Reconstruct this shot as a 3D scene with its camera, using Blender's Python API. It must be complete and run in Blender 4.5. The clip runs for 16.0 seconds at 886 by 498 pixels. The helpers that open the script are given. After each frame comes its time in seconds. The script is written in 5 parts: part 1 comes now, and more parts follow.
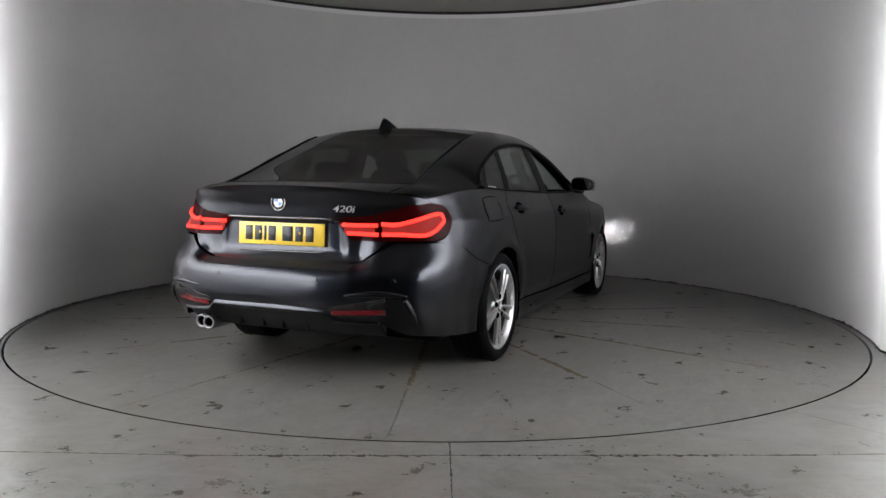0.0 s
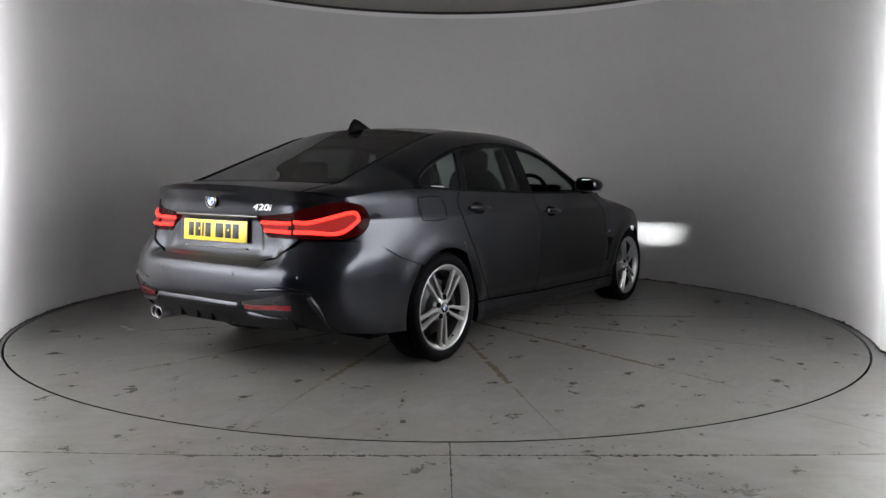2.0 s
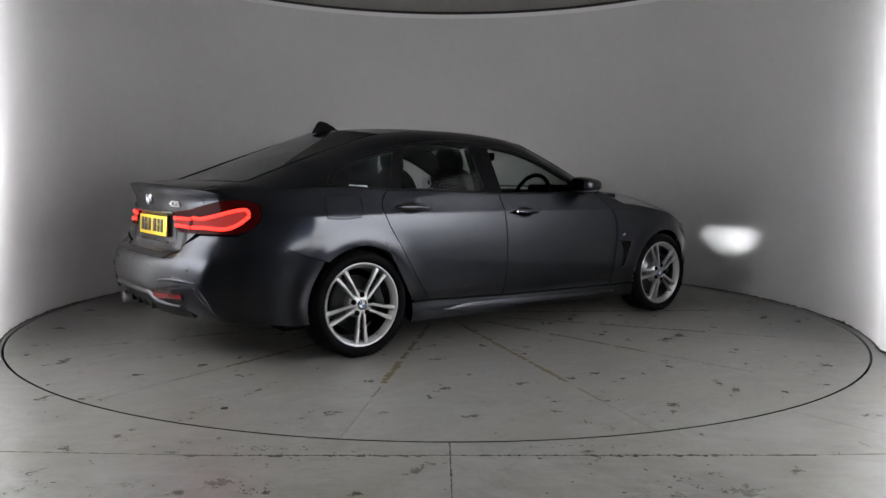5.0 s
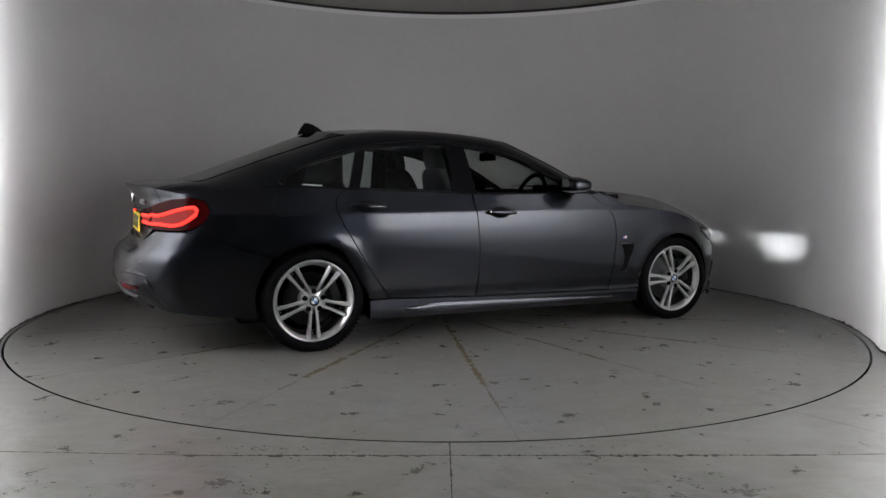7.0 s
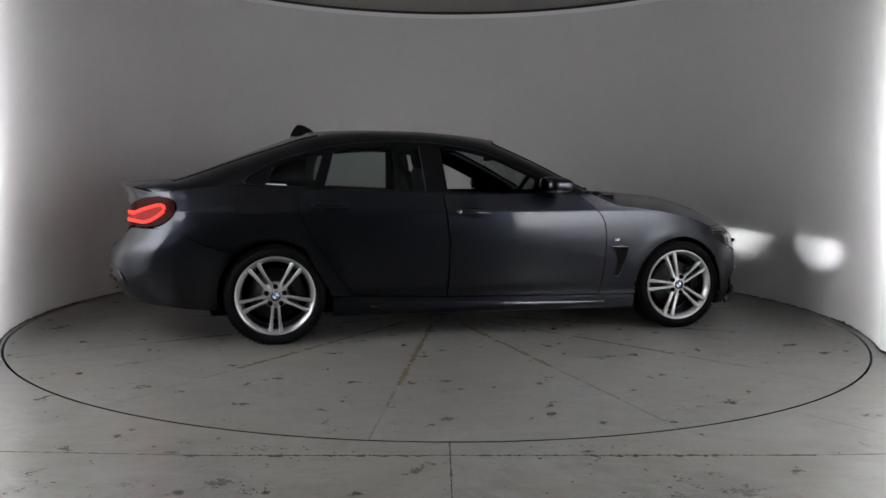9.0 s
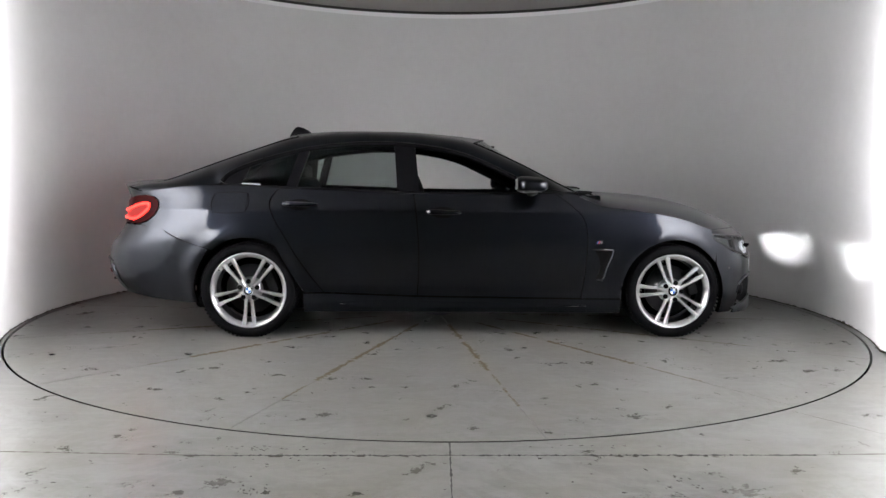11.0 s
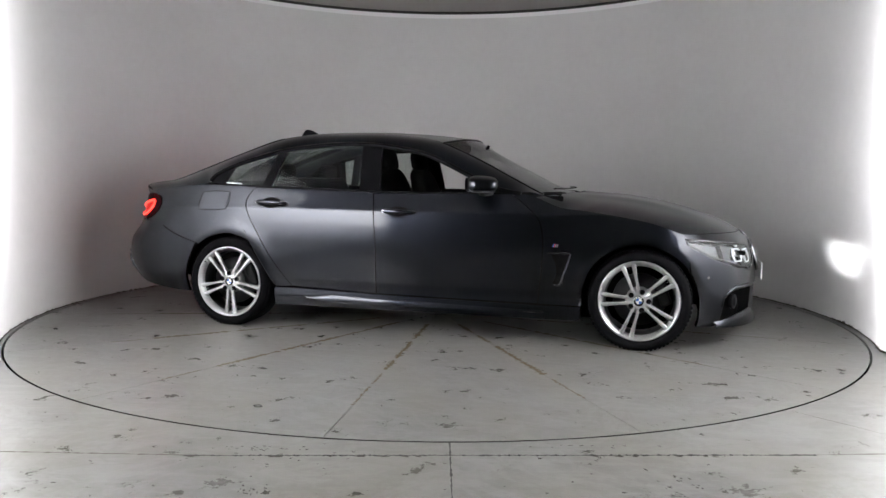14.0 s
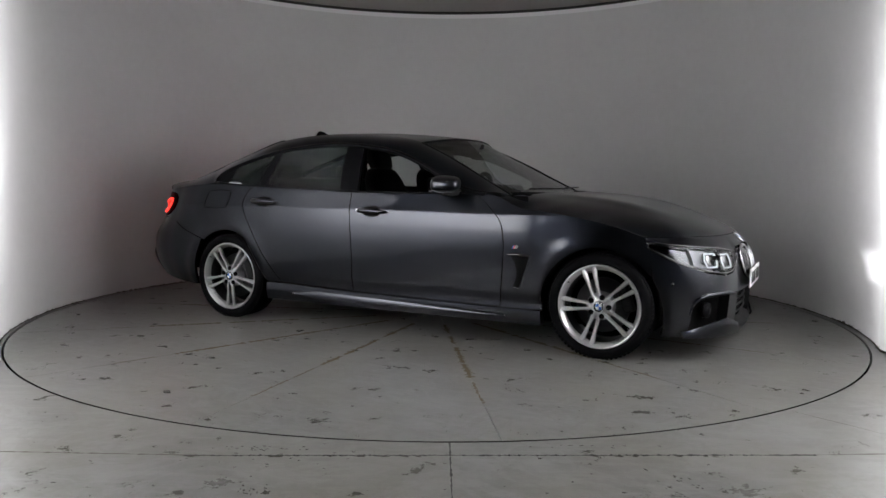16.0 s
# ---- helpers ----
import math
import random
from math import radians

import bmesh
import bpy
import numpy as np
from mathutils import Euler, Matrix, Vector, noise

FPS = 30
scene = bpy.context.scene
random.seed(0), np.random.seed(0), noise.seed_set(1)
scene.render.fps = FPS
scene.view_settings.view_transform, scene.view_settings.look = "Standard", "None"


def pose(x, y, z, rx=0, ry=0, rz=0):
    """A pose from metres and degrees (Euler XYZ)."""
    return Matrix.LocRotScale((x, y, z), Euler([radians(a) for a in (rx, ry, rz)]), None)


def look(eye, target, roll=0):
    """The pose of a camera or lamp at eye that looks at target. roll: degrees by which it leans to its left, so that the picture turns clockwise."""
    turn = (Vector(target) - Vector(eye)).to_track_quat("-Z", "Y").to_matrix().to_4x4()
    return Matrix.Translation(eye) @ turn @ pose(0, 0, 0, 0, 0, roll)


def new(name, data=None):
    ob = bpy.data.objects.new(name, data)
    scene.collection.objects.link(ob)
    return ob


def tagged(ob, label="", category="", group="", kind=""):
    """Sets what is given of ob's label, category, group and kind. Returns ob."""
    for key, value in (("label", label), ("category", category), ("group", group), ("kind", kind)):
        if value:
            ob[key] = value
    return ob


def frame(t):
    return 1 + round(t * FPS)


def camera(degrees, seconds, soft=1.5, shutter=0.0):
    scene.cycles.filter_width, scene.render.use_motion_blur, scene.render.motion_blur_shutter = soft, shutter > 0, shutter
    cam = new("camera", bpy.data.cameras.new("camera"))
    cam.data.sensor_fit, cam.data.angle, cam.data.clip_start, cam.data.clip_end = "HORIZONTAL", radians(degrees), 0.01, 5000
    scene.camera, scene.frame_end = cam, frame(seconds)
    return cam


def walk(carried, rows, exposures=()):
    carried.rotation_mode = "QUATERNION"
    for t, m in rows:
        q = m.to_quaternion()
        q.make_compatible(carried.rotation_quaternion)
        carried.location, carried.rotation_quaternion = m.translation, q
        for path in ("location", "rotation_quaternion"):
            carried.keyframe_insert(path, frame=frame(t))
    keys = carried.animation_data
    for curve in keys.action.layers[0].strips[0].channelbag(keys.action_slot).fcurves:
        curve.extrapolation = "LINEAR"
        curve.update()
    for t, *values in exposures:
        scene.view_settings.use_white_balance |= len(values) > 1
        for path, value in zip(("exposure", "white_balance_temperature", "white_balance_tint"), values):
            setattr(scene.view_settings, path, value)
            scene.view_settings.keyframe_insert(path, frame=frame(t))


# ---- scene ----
# camera: stands still before an open round booth
cam = camera(60.056, 16.0)
EYE = (0.0, -5.9176, 1.0408)
CAM = pose(*EYE, 90 - 5.2298, 0, -0.3044) @ pose(0, 0, 0, 0, 0, 0.5074)
EXPOSURES = [(0, -0.5), (1.5, -0.45), (4.2, -0.4), (6.3, -0.6), (8, -0.72), (9.2, -0.64), (10.3, -0.1), (11.3, 0.3), (12.5, 0.5), (13.5, 0.4), (14.5, 0.1), (15.5, -0.3), (16, -0.55)]
walk(cam, [(0, CAM), (16, CAM)], EXPOSURES)

# world: a dim hall outside the booth
world = bpy.data.worlds.new("world")
scene.world = world
world.use_nodes = True
world.node_tree.nodes["Background"].inputs[0].default_value = (0.5, 0.5, 0.52, 1)
world.node_tree.nodes["Background"].inputs[1].default_value = 0.02

R_TABLE, R_WALL, Z_TOP = 2.949, 3.0032, 2.861


def strip_light(side):
    """One of the two upright lamps that shine through the opal panels at the mouth of the booth."""
    lamp = bpy.data.lights.new("booth_light", "AREA")
    lamp.shape, lamp.size, lamp.size_y, lamp.energy = "RECTANGLE", 3.0, 1.5, 1410 if side < 0 else 1330
    lamp.color = (0.968, 0.97, 1.0)
    ob = new("booth_light", lamp)
    ob.matrix_world = look((side * 3.2, -3.08, 1.62), (0, -2.98, 1.62))
    return ob


for side in (-1, 1):
    strip_light(side)


# ---- materials ----
def mat(name, color, rough=0.5, metal=0.0, coat=0.0, spec=0.5):
    m = bpy.data.materials.new(name)
    m.use_nodes = True
    b = m.node_tree.nodes["Principled BSDF"]
    b.inputs["Base Color"].default_value = (*color, 1)
    b.inputs["Roughness"].default_value = rough
    b.inputs["Metallic"].default_value = metal
    b.inputs["Coat Weight"].default_value = coat
    b.inputs["Coat Roughness"].default_value = 0.04
    b.inputs["Specular IOR Level"].default_value = spec
    return m


def shader(m):
    return m.node_tree.nodes["Principled BSDF"]


def noise_node(m, scale, detail=4.0, rough=0.55, stretch=(1, 1, 1)):
    nt = m.node_tree
    tc = nt.nodes.new("ShaderNodeTexCoord")
    mp = nt.nodes.new("ShaderNodeMapping")
    mp.inputs["Scale"].default_value = stretch
    n = nt.nodes.new("ShaderNodeTexNoise")
    n.inputs["Scale"].default_value = scale
    n.inputs["Detail"].default_value = detail
    n.inputs["Roughness"].default_value = rough
    nt.links.new(tc.outputs["Object"], mp.inputs["Vector"])
    nt.links.new(mp.outputs["Vector"], n.inputs["Vector"])
    return n.outputs["Fac"]


def ramp(m, fac, stops):
    r = m.node_tree.nodes.new("ShaderNodeValToRGB")
    el = r.color_ramp.elements
    while len(el) < len(stops):
        el.new(0.5)
    for e, (p, c) in zip(el, stops):
        e.position, e.color = p, (*c, 1) if len(c) == 3 else c
    m.node_tree.links.new(fac, r.inputs["Fac"])
    return r.outputs["Color"]


def mix(m, fac, a, b, mode="MIX"):
    n = m.node_tree.nodes.new("ShaderNodeMixRGB")
    n.blend_type = mode
    for sock, v in zip(n.inputs, (fac, a, b)):
        if hasattr(v, "is_linked"):
            m.node_tree.links.new(v, sock)
        else:
            sock.default_value = v if isinstance(v, float) else (*v, 1)
    return n.outputs["Color"]


def bump(m, height, strength, dist=0.01):
    n = m.node_tree.nodes.new("ShaderNodeBump")
    n.inputs["Strength"].default_value = strength
    n.inputs["Distance"].default_value = dist
    m.node_tree.links.new(height, n.inputs["Height"])
    m.node_tree.links.new(n.outputs["Normal"], shader(m).inputs["Normal"])


def emit(name, color, strength):
    m = mat(name, (0.02, 0.02, 0.02), 0.5, spec=0.03)
    shader(m).inputs["Emission Color"].default_value = (*color, 1)
    shader(m).inputs["Emission Strength"].default_value = strength
    return m


def painted_wall(name="booth_wall_paint", opal=0.0):
    """White wall paint, faintly uneven; opal: the share of light that passes through a diffuser sheet of the same look."""
    m = mat(name, (0.7, 0.69, 0.67), 0.75, spec=0.3)
    big = noise_node(m, 0.9, 3)
    fine = noise_node(m, 14, 5)
    k = 1 / (1 - opal)
    c = ramp(m, big, [(0.3, (0.51 * k, 0.502 * k, 0.495 * k)), (0.7, (0.55 * k, 0.542 * k, 0.536 * k))])
    c = mix(m, 0.2, c, ramp(m, fine, [(0.3, (0.475 * k, 0.467 * k, 0.46 * k)), (0.6, (0.565 * k, 0.557 * k, 0.552 * k))]))
    m.node_tree.links.new(c, shader(m).inputs["Base Color"])
    bump(m, noise_node(m, 1.6, 3), 0.10, 0.02)
    if opal:
        nt = m.node_tree
        tl = nt.nodes.new("ShaderNodeBsdfTranslucent")
        tl.inputs["Color"].default_value = (0.9, 0.9, 0.9, 1)
        mx = nt.nodes.new("ShaderNodeMixShader")
        mx.inputs[0].default_value = opal
        out = nt.nodes["Material Output"]
        nt.links.new(shader(m).outputs[0], mx.inputs[1])
        nt.links.new(tl.outputs[0], mx.inputs[2])
        nt.links.new(mx.outputs[0], out.inputs[0])
    return m


def vein(m, scale, warp, width):
    """Thin wandering streaks: where a warped noise crosses its middle."""
    nt = m.node_tree
    tc = nt.nodes.new("ShaderNodeTexCoord")
    n = nt.nodes.new("ShaderNodeTexNoise")
    n.inputs["Scale"].default_value = scale
    n.inputs["Detail"].default_value = 6.0
    n.inputs["Roughness"].default_value = 0.6
    n.inputs["Distortion"].default_value = warp
    nt.links.new(tc.outputs["Object"], n.inputs["Vector"])
    return ramp(m, n.outputs["Fac"], [(0.5 - width, (0, 0, 0)), (0.5, (1, 1, 1)), (0.5 + width, (0, 0, 0))])


def concrete(name, seed_scale, tone):
    """Painted, scuffed concrete: mottled grey with pale trowel smears, brown stains and small dark chips."""
    m = mat(name, tone, 0.3, spec=0.4)
    t = tone

    def tint(r, g=None, b=None):
        return (t[0] * r, t[1] * (r if g is None else g), t[2] * (r if b is None else b))
    big = noise_node(m, 0.9 * seed_scale, 5, 0.6)
    mid = noise_node(m, 4.5 * seed_scale, 8, 0.72)
    drag = noise_node(m, 3.0 * seed_scale, 7, 0.7, (1, 5, 1))
    speck = noise_node(m, 110.0, 3, 0.6)
    c = ramp(m, big, [(0.40, tint(0.80)), (0.5, t), (0.60, tint(1.18))])
    c = mix(m, 0.55, c, ramp(m, mid, [(0.41, tint(0.66, 0.65, 0.61)), (0.5, t), (0.58, tint(1.30))]))
    c = mix(m, ramp(m, drag, [(0.50, (0, 0, 0)), (0.60, (0.45, 0.45, 0.45))]), c, tint(1.36))
    c = mix(m, mix(m, 0.35, (0.0, 0.0, 0.0), vein(m, 1.6 * seed_scale, 1.8, 0.05)), c, tint(1.42))
    c = mix(m, mix(m, 0.3, (0.0, 0.0, 0.0), vein(m, 2.3 * seed_scale, 0.8, 0.03)), c, tint(0.62, 0.60, 0.55))
    olive = noise_node(m, 1.7 * seed_scale, 5, 0.6)
    c = mix(m, ramp(m, olive, [(0.40, (0, 0, 0)), (0.72, (0.5, 0.5, 0.5))]), c, tint(0.86, 0.80, 0.64))
    c = mix(m, ramp(m, speck, [(0.62, (0, 0, 0)), (0.74, (0.45, 0.45, 0.45))]), c, tint(0.5, 0.47, 0.42))
    m.node_tree.links.new(c, shader(m).inputs["Base Color"])
    wet = ramp(m, mid, [(0.3, (0.25, 0.25, 0.25)), (0.7, (0.37, 0.37, 0.37))])
    m.node_tree.links.new(wet, shader(m).inputs["Roughness"])
    bump(m, mid, 0.06, 0.003)
    return m


def flake_paint():
    """Dark grey metallic base coat with fine flakes under a hard clear coat."""
    m = mat("metallic_paint", (0.017, 0.0185, 0.023), 0.28, 1.0, 0.6)
    shader(m).inputs["Coat Roughness"].default_value = 0.035
    shader(m).inputs["Coat IOR"].default_value = 1.5
    fl = noise_node(m, 900, 1)
    c = ramp(m, fl, [(0.35, (0.0093, 0.0103, 0.0139)), (0.65, (0.0168, 0.0187, 0.0252))])
    m.node_tree.links.new(c, shader(m).inputs["Base Color"])
    bump(m, noise_node(m, 420, 2), 0.02, 0.0006)
    return m


def glass(name, tint, rough=0.0):
    """Clear or tinted pane: lets light through, shines more the flatter it is seen."""
    m = bpy.data.materials.new(name)
    m.use_nodes = True
    nt = m.node_tree
    nt.nodes.clear()
    out = nt.nodes.new("ShaderNodeOutputMaterial")
    tr = nt.nodes.new("ShaderNodeBsdfTransparent")
    gl = nt.nodes.new("ShaderNodeBsdfGlossy")
    lw = nt.nodes.new("ShaderNodeLayerWeight")
    pw = nt.nodes.new("ShaderNodeMath")
    sc = nt.nodes.new("ShaderNodeMath")
    mx = nt.nodes.new("ShaderNodeMixShader")
    tr.inputs["Color"].default_value = (*tint, 1)
    gl.inputs["Roughness"].default_value = 0.02 + rough
    lw.inputs["Blend"].default_value = 0.5
    pw.operation, pw.inputs[1].default_value = "POWER", 5.0
    sc.operation, sc.inputs[1].default_value, sc.inputs[2].default_value = "MULTIPLY_ADD", 0.9, 0.018
    nt.links.new(lw.outputs["Facing"], pw.inputs[0])
    nt.links.new(pw.outputs[0], sc.inputs[0])
    nt.links.new(sc.outputs[0], mx.inputs[0])
    nt.links.new(tr.outputs[0], mx.inputs[1])
    nt.links.new(gl.outputs[0], mx.inputs[2])
    nt.links.new(mx.outputs[0], out.inputs[0])
    return m


def rubber():
    m = mat("tyre_rubber", (0.0035, 0.0035, 0.004), 0.65, spec=0.04)
    bump(m, noise_node(m, 120, 3), 0.15, 0.002)
    return m


def brushed():
    m = mat("silver_alloy", (0.43, 0.43, 0.43), 0.26, 0.75, 0.3)
    r = ramp(m, noise_node(m, 40, 4), [(0.3, (0.27, 0.27, 0.27)), (0.7, (0.32, 0.32, 0.32))])
    m.node_tree.links.new(r, shader(m).inputs["Roughness"])
    return m


M_WALL = painted_wall()
M_OPAL = painted_wall("opal_sheet", 0.18)
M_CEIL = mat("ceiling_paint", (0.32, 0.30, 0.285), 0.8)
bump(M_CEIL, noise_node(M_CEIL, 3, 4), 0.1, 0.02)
M_TRIM = mat("white_trim", (0.85, 0.85, 0.85), 0.4)
M_FLOOR = concrete("hall_concrete", 1.0, (0.150, 0.147, 0.140))
M_TABLE = concrete("turntable_concrete", 1.3, (0.142, 0.139, 0.133))
M_GAP = mat("dark_gap", (0.02, 0.019, 0.018), 0.9)
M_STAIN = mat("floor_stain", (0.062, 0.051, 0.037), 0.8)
M_RUST = mat("brown_joint_stain", (0.118, 0.086, 0.044), 0.7)
M_CHIP = mat("dark_floor_chip", (0.032, 0.027, 0.02), 0.85)
M_HALL = mat("hall_wall", (0.15, 0.15, 0.153), 0.8)
M_PAINT = flake_paint()
M_BLACK = mat("black_plastic", (0.007, 0.007, 0.0075), 0.55, spec=0.2)
M_GLOSS = mat("gloss_black", (0.008, 0.008, 0.009), 0.12, 0, 0.6)
M_SATIN = mat("satin_black_trim", (0.004, 0.004, 0.0045), 0.3, 0, 0, 0.02)
M_DARK = mat("dark_cavity", (0.004, 0.004, 0.004), 0.95, spec=0.0)
M_CHROME = mat("chrome", (0.6, 0.6, 0.61), 0.14, 1.0)
M_ALLOY = brushed()
M_BARREL = mat("dark_alloy_barrel", (0.035, 0.035, 0.036), 0.45, 0.6)
M_FRAME = mat("grille_frame_chrome", (0.42, 0.42, 0.43), 0.22, 1.0)
M_LINER = mat("lamp_liner", (0.10, 0.10, 0.104), 0.28, 0.9)
M_PIPE = mat("dull_chrome", (0.28, 0.28, 0.285), 0.3, 1.0)
M_SCRIPT = mat("satin_chrome", (0.5, 0.5, 0.5), 0.35, 0.6)
M_DISC = mat("brake_steel", (0.12, 0.12, 0.123), 0.35, 1.0)
M_RUBBER = rubber()
M_GLASS = glass("side_glass", (0.80, 0.83, 0.82))
M_TINT = glass("tinted_glass", (0.5, 0.53, 0.52))
M_SCREEN = glass("windscreen_glass", (0.72, 0.76, 0.74))
M_LENS = glass("clear_lens", (0.93, 0.94, 0.95))
M_SEAT = mat("black_leather", (0.003, 0.003, 0.003), 0.6, spec=0.02)
bump(M_SEAT, noise_node(M_SEAT, 60, 4), 0.2, 0.003)
M_TRIMIN = mat("interior_plastic", (0.003, 0.003, 0.0032), 0.7, spec=0.02)
M_REDDARK = mat("smoked_red_lens", (0.022, 0.001, 0.0012), 0.08, 0, 0.0, 0.03)
M_REDGLOW = emit("tail_glow", (1.0, 0.032, 0.022), 4.0)
M_REDFILL = emit("tail_glow_dim", (1.0, 0.03, 0.02), 0.48)
M_DRL = emit("daylight_ring", (0.95, 0.97, 1.0), 0.9)
M_BEAM = emit("headlamp_source", (0.95, 0.97, 1.0), 13500.0)
M_YELLOW = mat("yellow_plate", (0.80, 0.56, 0.03), 0.35, 0, 0.3)
M_WHITE = mat("white_plate", (0.8, 0.8, 0.8), 0.35)
M_INK = mat("plate_ink", (0.012, 0.012, 0.012), 0.5)
M_BLUE = mat("badge_blue", (0.03, 0.12, 0.42), 0.3, 0, 0.5)
M_BADGE = mat("badge_white", (0.8, 0.8, 0.8), 0.3, 0, 0.5)
M_MIRROR = mat("mirror_glass", (0.85, 0.86, 0.87), 0.02, 1.0)
M_REFLECT = mat("red_reflector", (0.15, 0.005, 0.008), 0.15, 0, 0.5)
M_REDSTRIPE = mat("badge_red", (0.5, 0.02, 0.03), 0.3)


# ---- mesh helpers ----
def part(name, bm, material, parent, label="", smooth=True):
    me = bpy.data.meshes.new(name)
    if smooth:
        for f in bm.faces:
            f.smooth = True
    bm.to_mesh(me)
    bm.free()
    me.materials.append(material)
    # second slot: panel flanges coloured dark to put shade into the shut lines
    if material == M_PAINT:
        me.materials.append(M_DARK)
    ob = new(name, me)
    if parent:
        ob.parent = parent
    if label:
        ob["label"] = label
    return ob


def box_bm(sx, sy, sz, m=None, bevel=0.0, seg=2):
    bm = bmesh.new()
    bmesh.ops.create_cube(bm, size=1, matrix=(m or Matrix()) @ Matrix.Diagonal((sx, sy, sz, 1)))
    if bevel:
        bmesh.ops.bevel(bm, geom=bm.edges[:], offset=bevel, segments=seg, affect="EDGES", profile=0.5)
    return bm


def lathe_bm(profile, axis_pose, seg=64, closed=False):
    """Profile (radius, along) turned about the local z of axis_pose."""
    bm = bmesh.new()
    rings = []
    for r, h in profile:
        rings.append([bm.verts.new(axis_pose @ Vector((r * math.cos(2 * math.pi * i / seg), r * math.sin(2 * math.pi * i / seg), h))) for i in range(seg)])
    pairs = list(zip(rings, rings[1:]))
    if closed:
        pairs.append((rings[-1], rings[0]))
    for a, b in pairs:
        for i in range(seg):
            j = (i + 1) % seg
            bm.faces.new((a[i], a[j], b[j], b[i]))
    bmesh.ops.recalc_face_normals(bm, faces=bm.faces[:])
    return bm


def tube_bm(points, radius, seg=8, closed=False):
    """A round bar along points; radius a number or one for each point."""
    bm = bmesh.new()
    pts = [Vector(p) for p in points]
    n = len(pts)
    rings = []
    for i, p in enumerate(pts):
        a = pts[(i - 1) % n] if (closed or i > 0) else pts[i]
        b = pts[(i + 1) % n] if (closed or i < n - 1) else pts[i]
        d = (b - a).normalized()
        up = Vector((0, 0, 1)) if abs(d.z) < 0.9 else Vector((1, 0, 0))
        s = d.cross(up).normalized()
        u = s.cross(d)
        r = radius[i] if isinstance(radius, (list, tuple)) else radius
        rings.append([bm.verts.new(p + (s * math.cos(k * 2 * math.pi / seg) + u * math.sin(k * 2 * math.pi / seg)) * r) for k in range(seg)])
    pairs = list(zip(rings, rings[1:])) + ([(rings[-1], rings[0])] if closed else [])
    for a, b in pairs:
        for k in range(seg):
            j = (k + 1) % seg
            bm.faces.new((a[k], a[j], b[j], b[k]))
    if not closed:
        bm.faces.new(rings[0][::-1])
        bm.faces.new(rings[-1])
    bmesh.ops.recalc_face_normals(bm, faces=bm.faces[:])
    return bm


def pchip(xs, ys):
    """A monotone smooth curve through the given points."""
    xs, ys = np.array(xs, float), np.array(ys, float)
    h, d = np.diff(xs), np.diff(ys) / np.diff(xs)
    m = np.zeros_like(xs)
    m[0], m[-1] = d[0], d[-1]
    for i in range(1, len(xs) - 1):
        if d[i - 1] * d[i] > 0:
            w1, w2 = 2 * h[i] + h[i - 1], h[i] + 2 * h[i - 1]
            m[i] = (w1 + w2) / (w1 / d[i - 1] + w2 / d[i])

    def f(x):
        x = np.clip(np.asarray(x, float), xs[0], xs[-1])
        i = np.clip(np.searchsorted(xs, x) - 1, 0, len(xs) - 2)
        t = (x - xs[i]) / h[i]
        return (ys[i] * (1 + 2 * t) * (1 - t) ** 2 + m[i] * h[i] * t * (1 - t) ** 2
                + ys[i + 1] * t * t * (3 - 2 * t) + m[i + 1] * h[i] * t * t * (t - 1))
    return f


def spline(points, n):
    """n + 1 points evenly along a smooth curve through points (any dimension)."""
    p = np.array(points, float)
    s = np.r_[0, np.cumsum(np.linalg.norm(np.diff(p, axis=0), axis=1))]
    t = np.linspace(0, s[-1], n + 1)
    return np.stack([catmull(s, p[:, k], t) for k in range(p.shape[1])], 1)


def catmull(s, v, t):
    m = np.gradient(v, s)
    i = np.clip(np.searchsorted(s, t) - 1, 0, len(s) - 2)
    h = s[i + 1] - s[i]
    u = (t - s[i]) / h
    return (v[i] * (1 + 2 * u) * (1 - u) ** 2 + m[i] * h * u * (1 - u) ** 2
            + v[i + 1] * u * u * (3 - 2 * u) + m[i + 1] * h * u * u * (u - 1))


def line(points, n):
    p = np.array(points, float)
    s = np.r_[0, np.cumsum(np.linalg.norm(np.diff(p, axis=0), axis=1))]
    t = np.linspace(0, s[-1], n + 1)
    return np.stack([np.interp(t, s, p[:, k]) for k in range(p.shape[1])], 1)


def coons(bottom, top, left, right):
    """A grid [u][v] between four boundary curves (left and right run from bottom to top)."""
    nu, nv = len(bottom) - 1, len(left) - 1
    u = np.linspace(0, 1, nu + 1)[:, None, None]
    v = np.linspace(0, 1, nv + 1)[None, :, None]
    B, T, L, R = bottom[:, None], top[:, None], left[None], right[None]
    return ((1 - v) * B + v * T + (1 - u) * L + u * R
            - ((1 - u) * (1 - v) * bottom[0] + u * (1 - v) * bottom[-1] + (1 - u) * v * top[0] + u * v * top[-1]))


def normals_of(P, core=(-0.1, 0, 0.5)):
    du, dv = np.gradient(P, axis=0), np.gradient(P, axis=1)
    n = np.cross(du, dv)
    n /= np.maximum(np.linalg.norm(n, axis=2, keepdims=True), 1e-9)
    c = np.array(core)
    c = np.stack([P[..., 0] * 0.8, 0 * P[..., 1], 0 * P[..., 2] + c[2]], 2)
    return n * (1 if ((P - c) * n).sum() > 0 else -1)


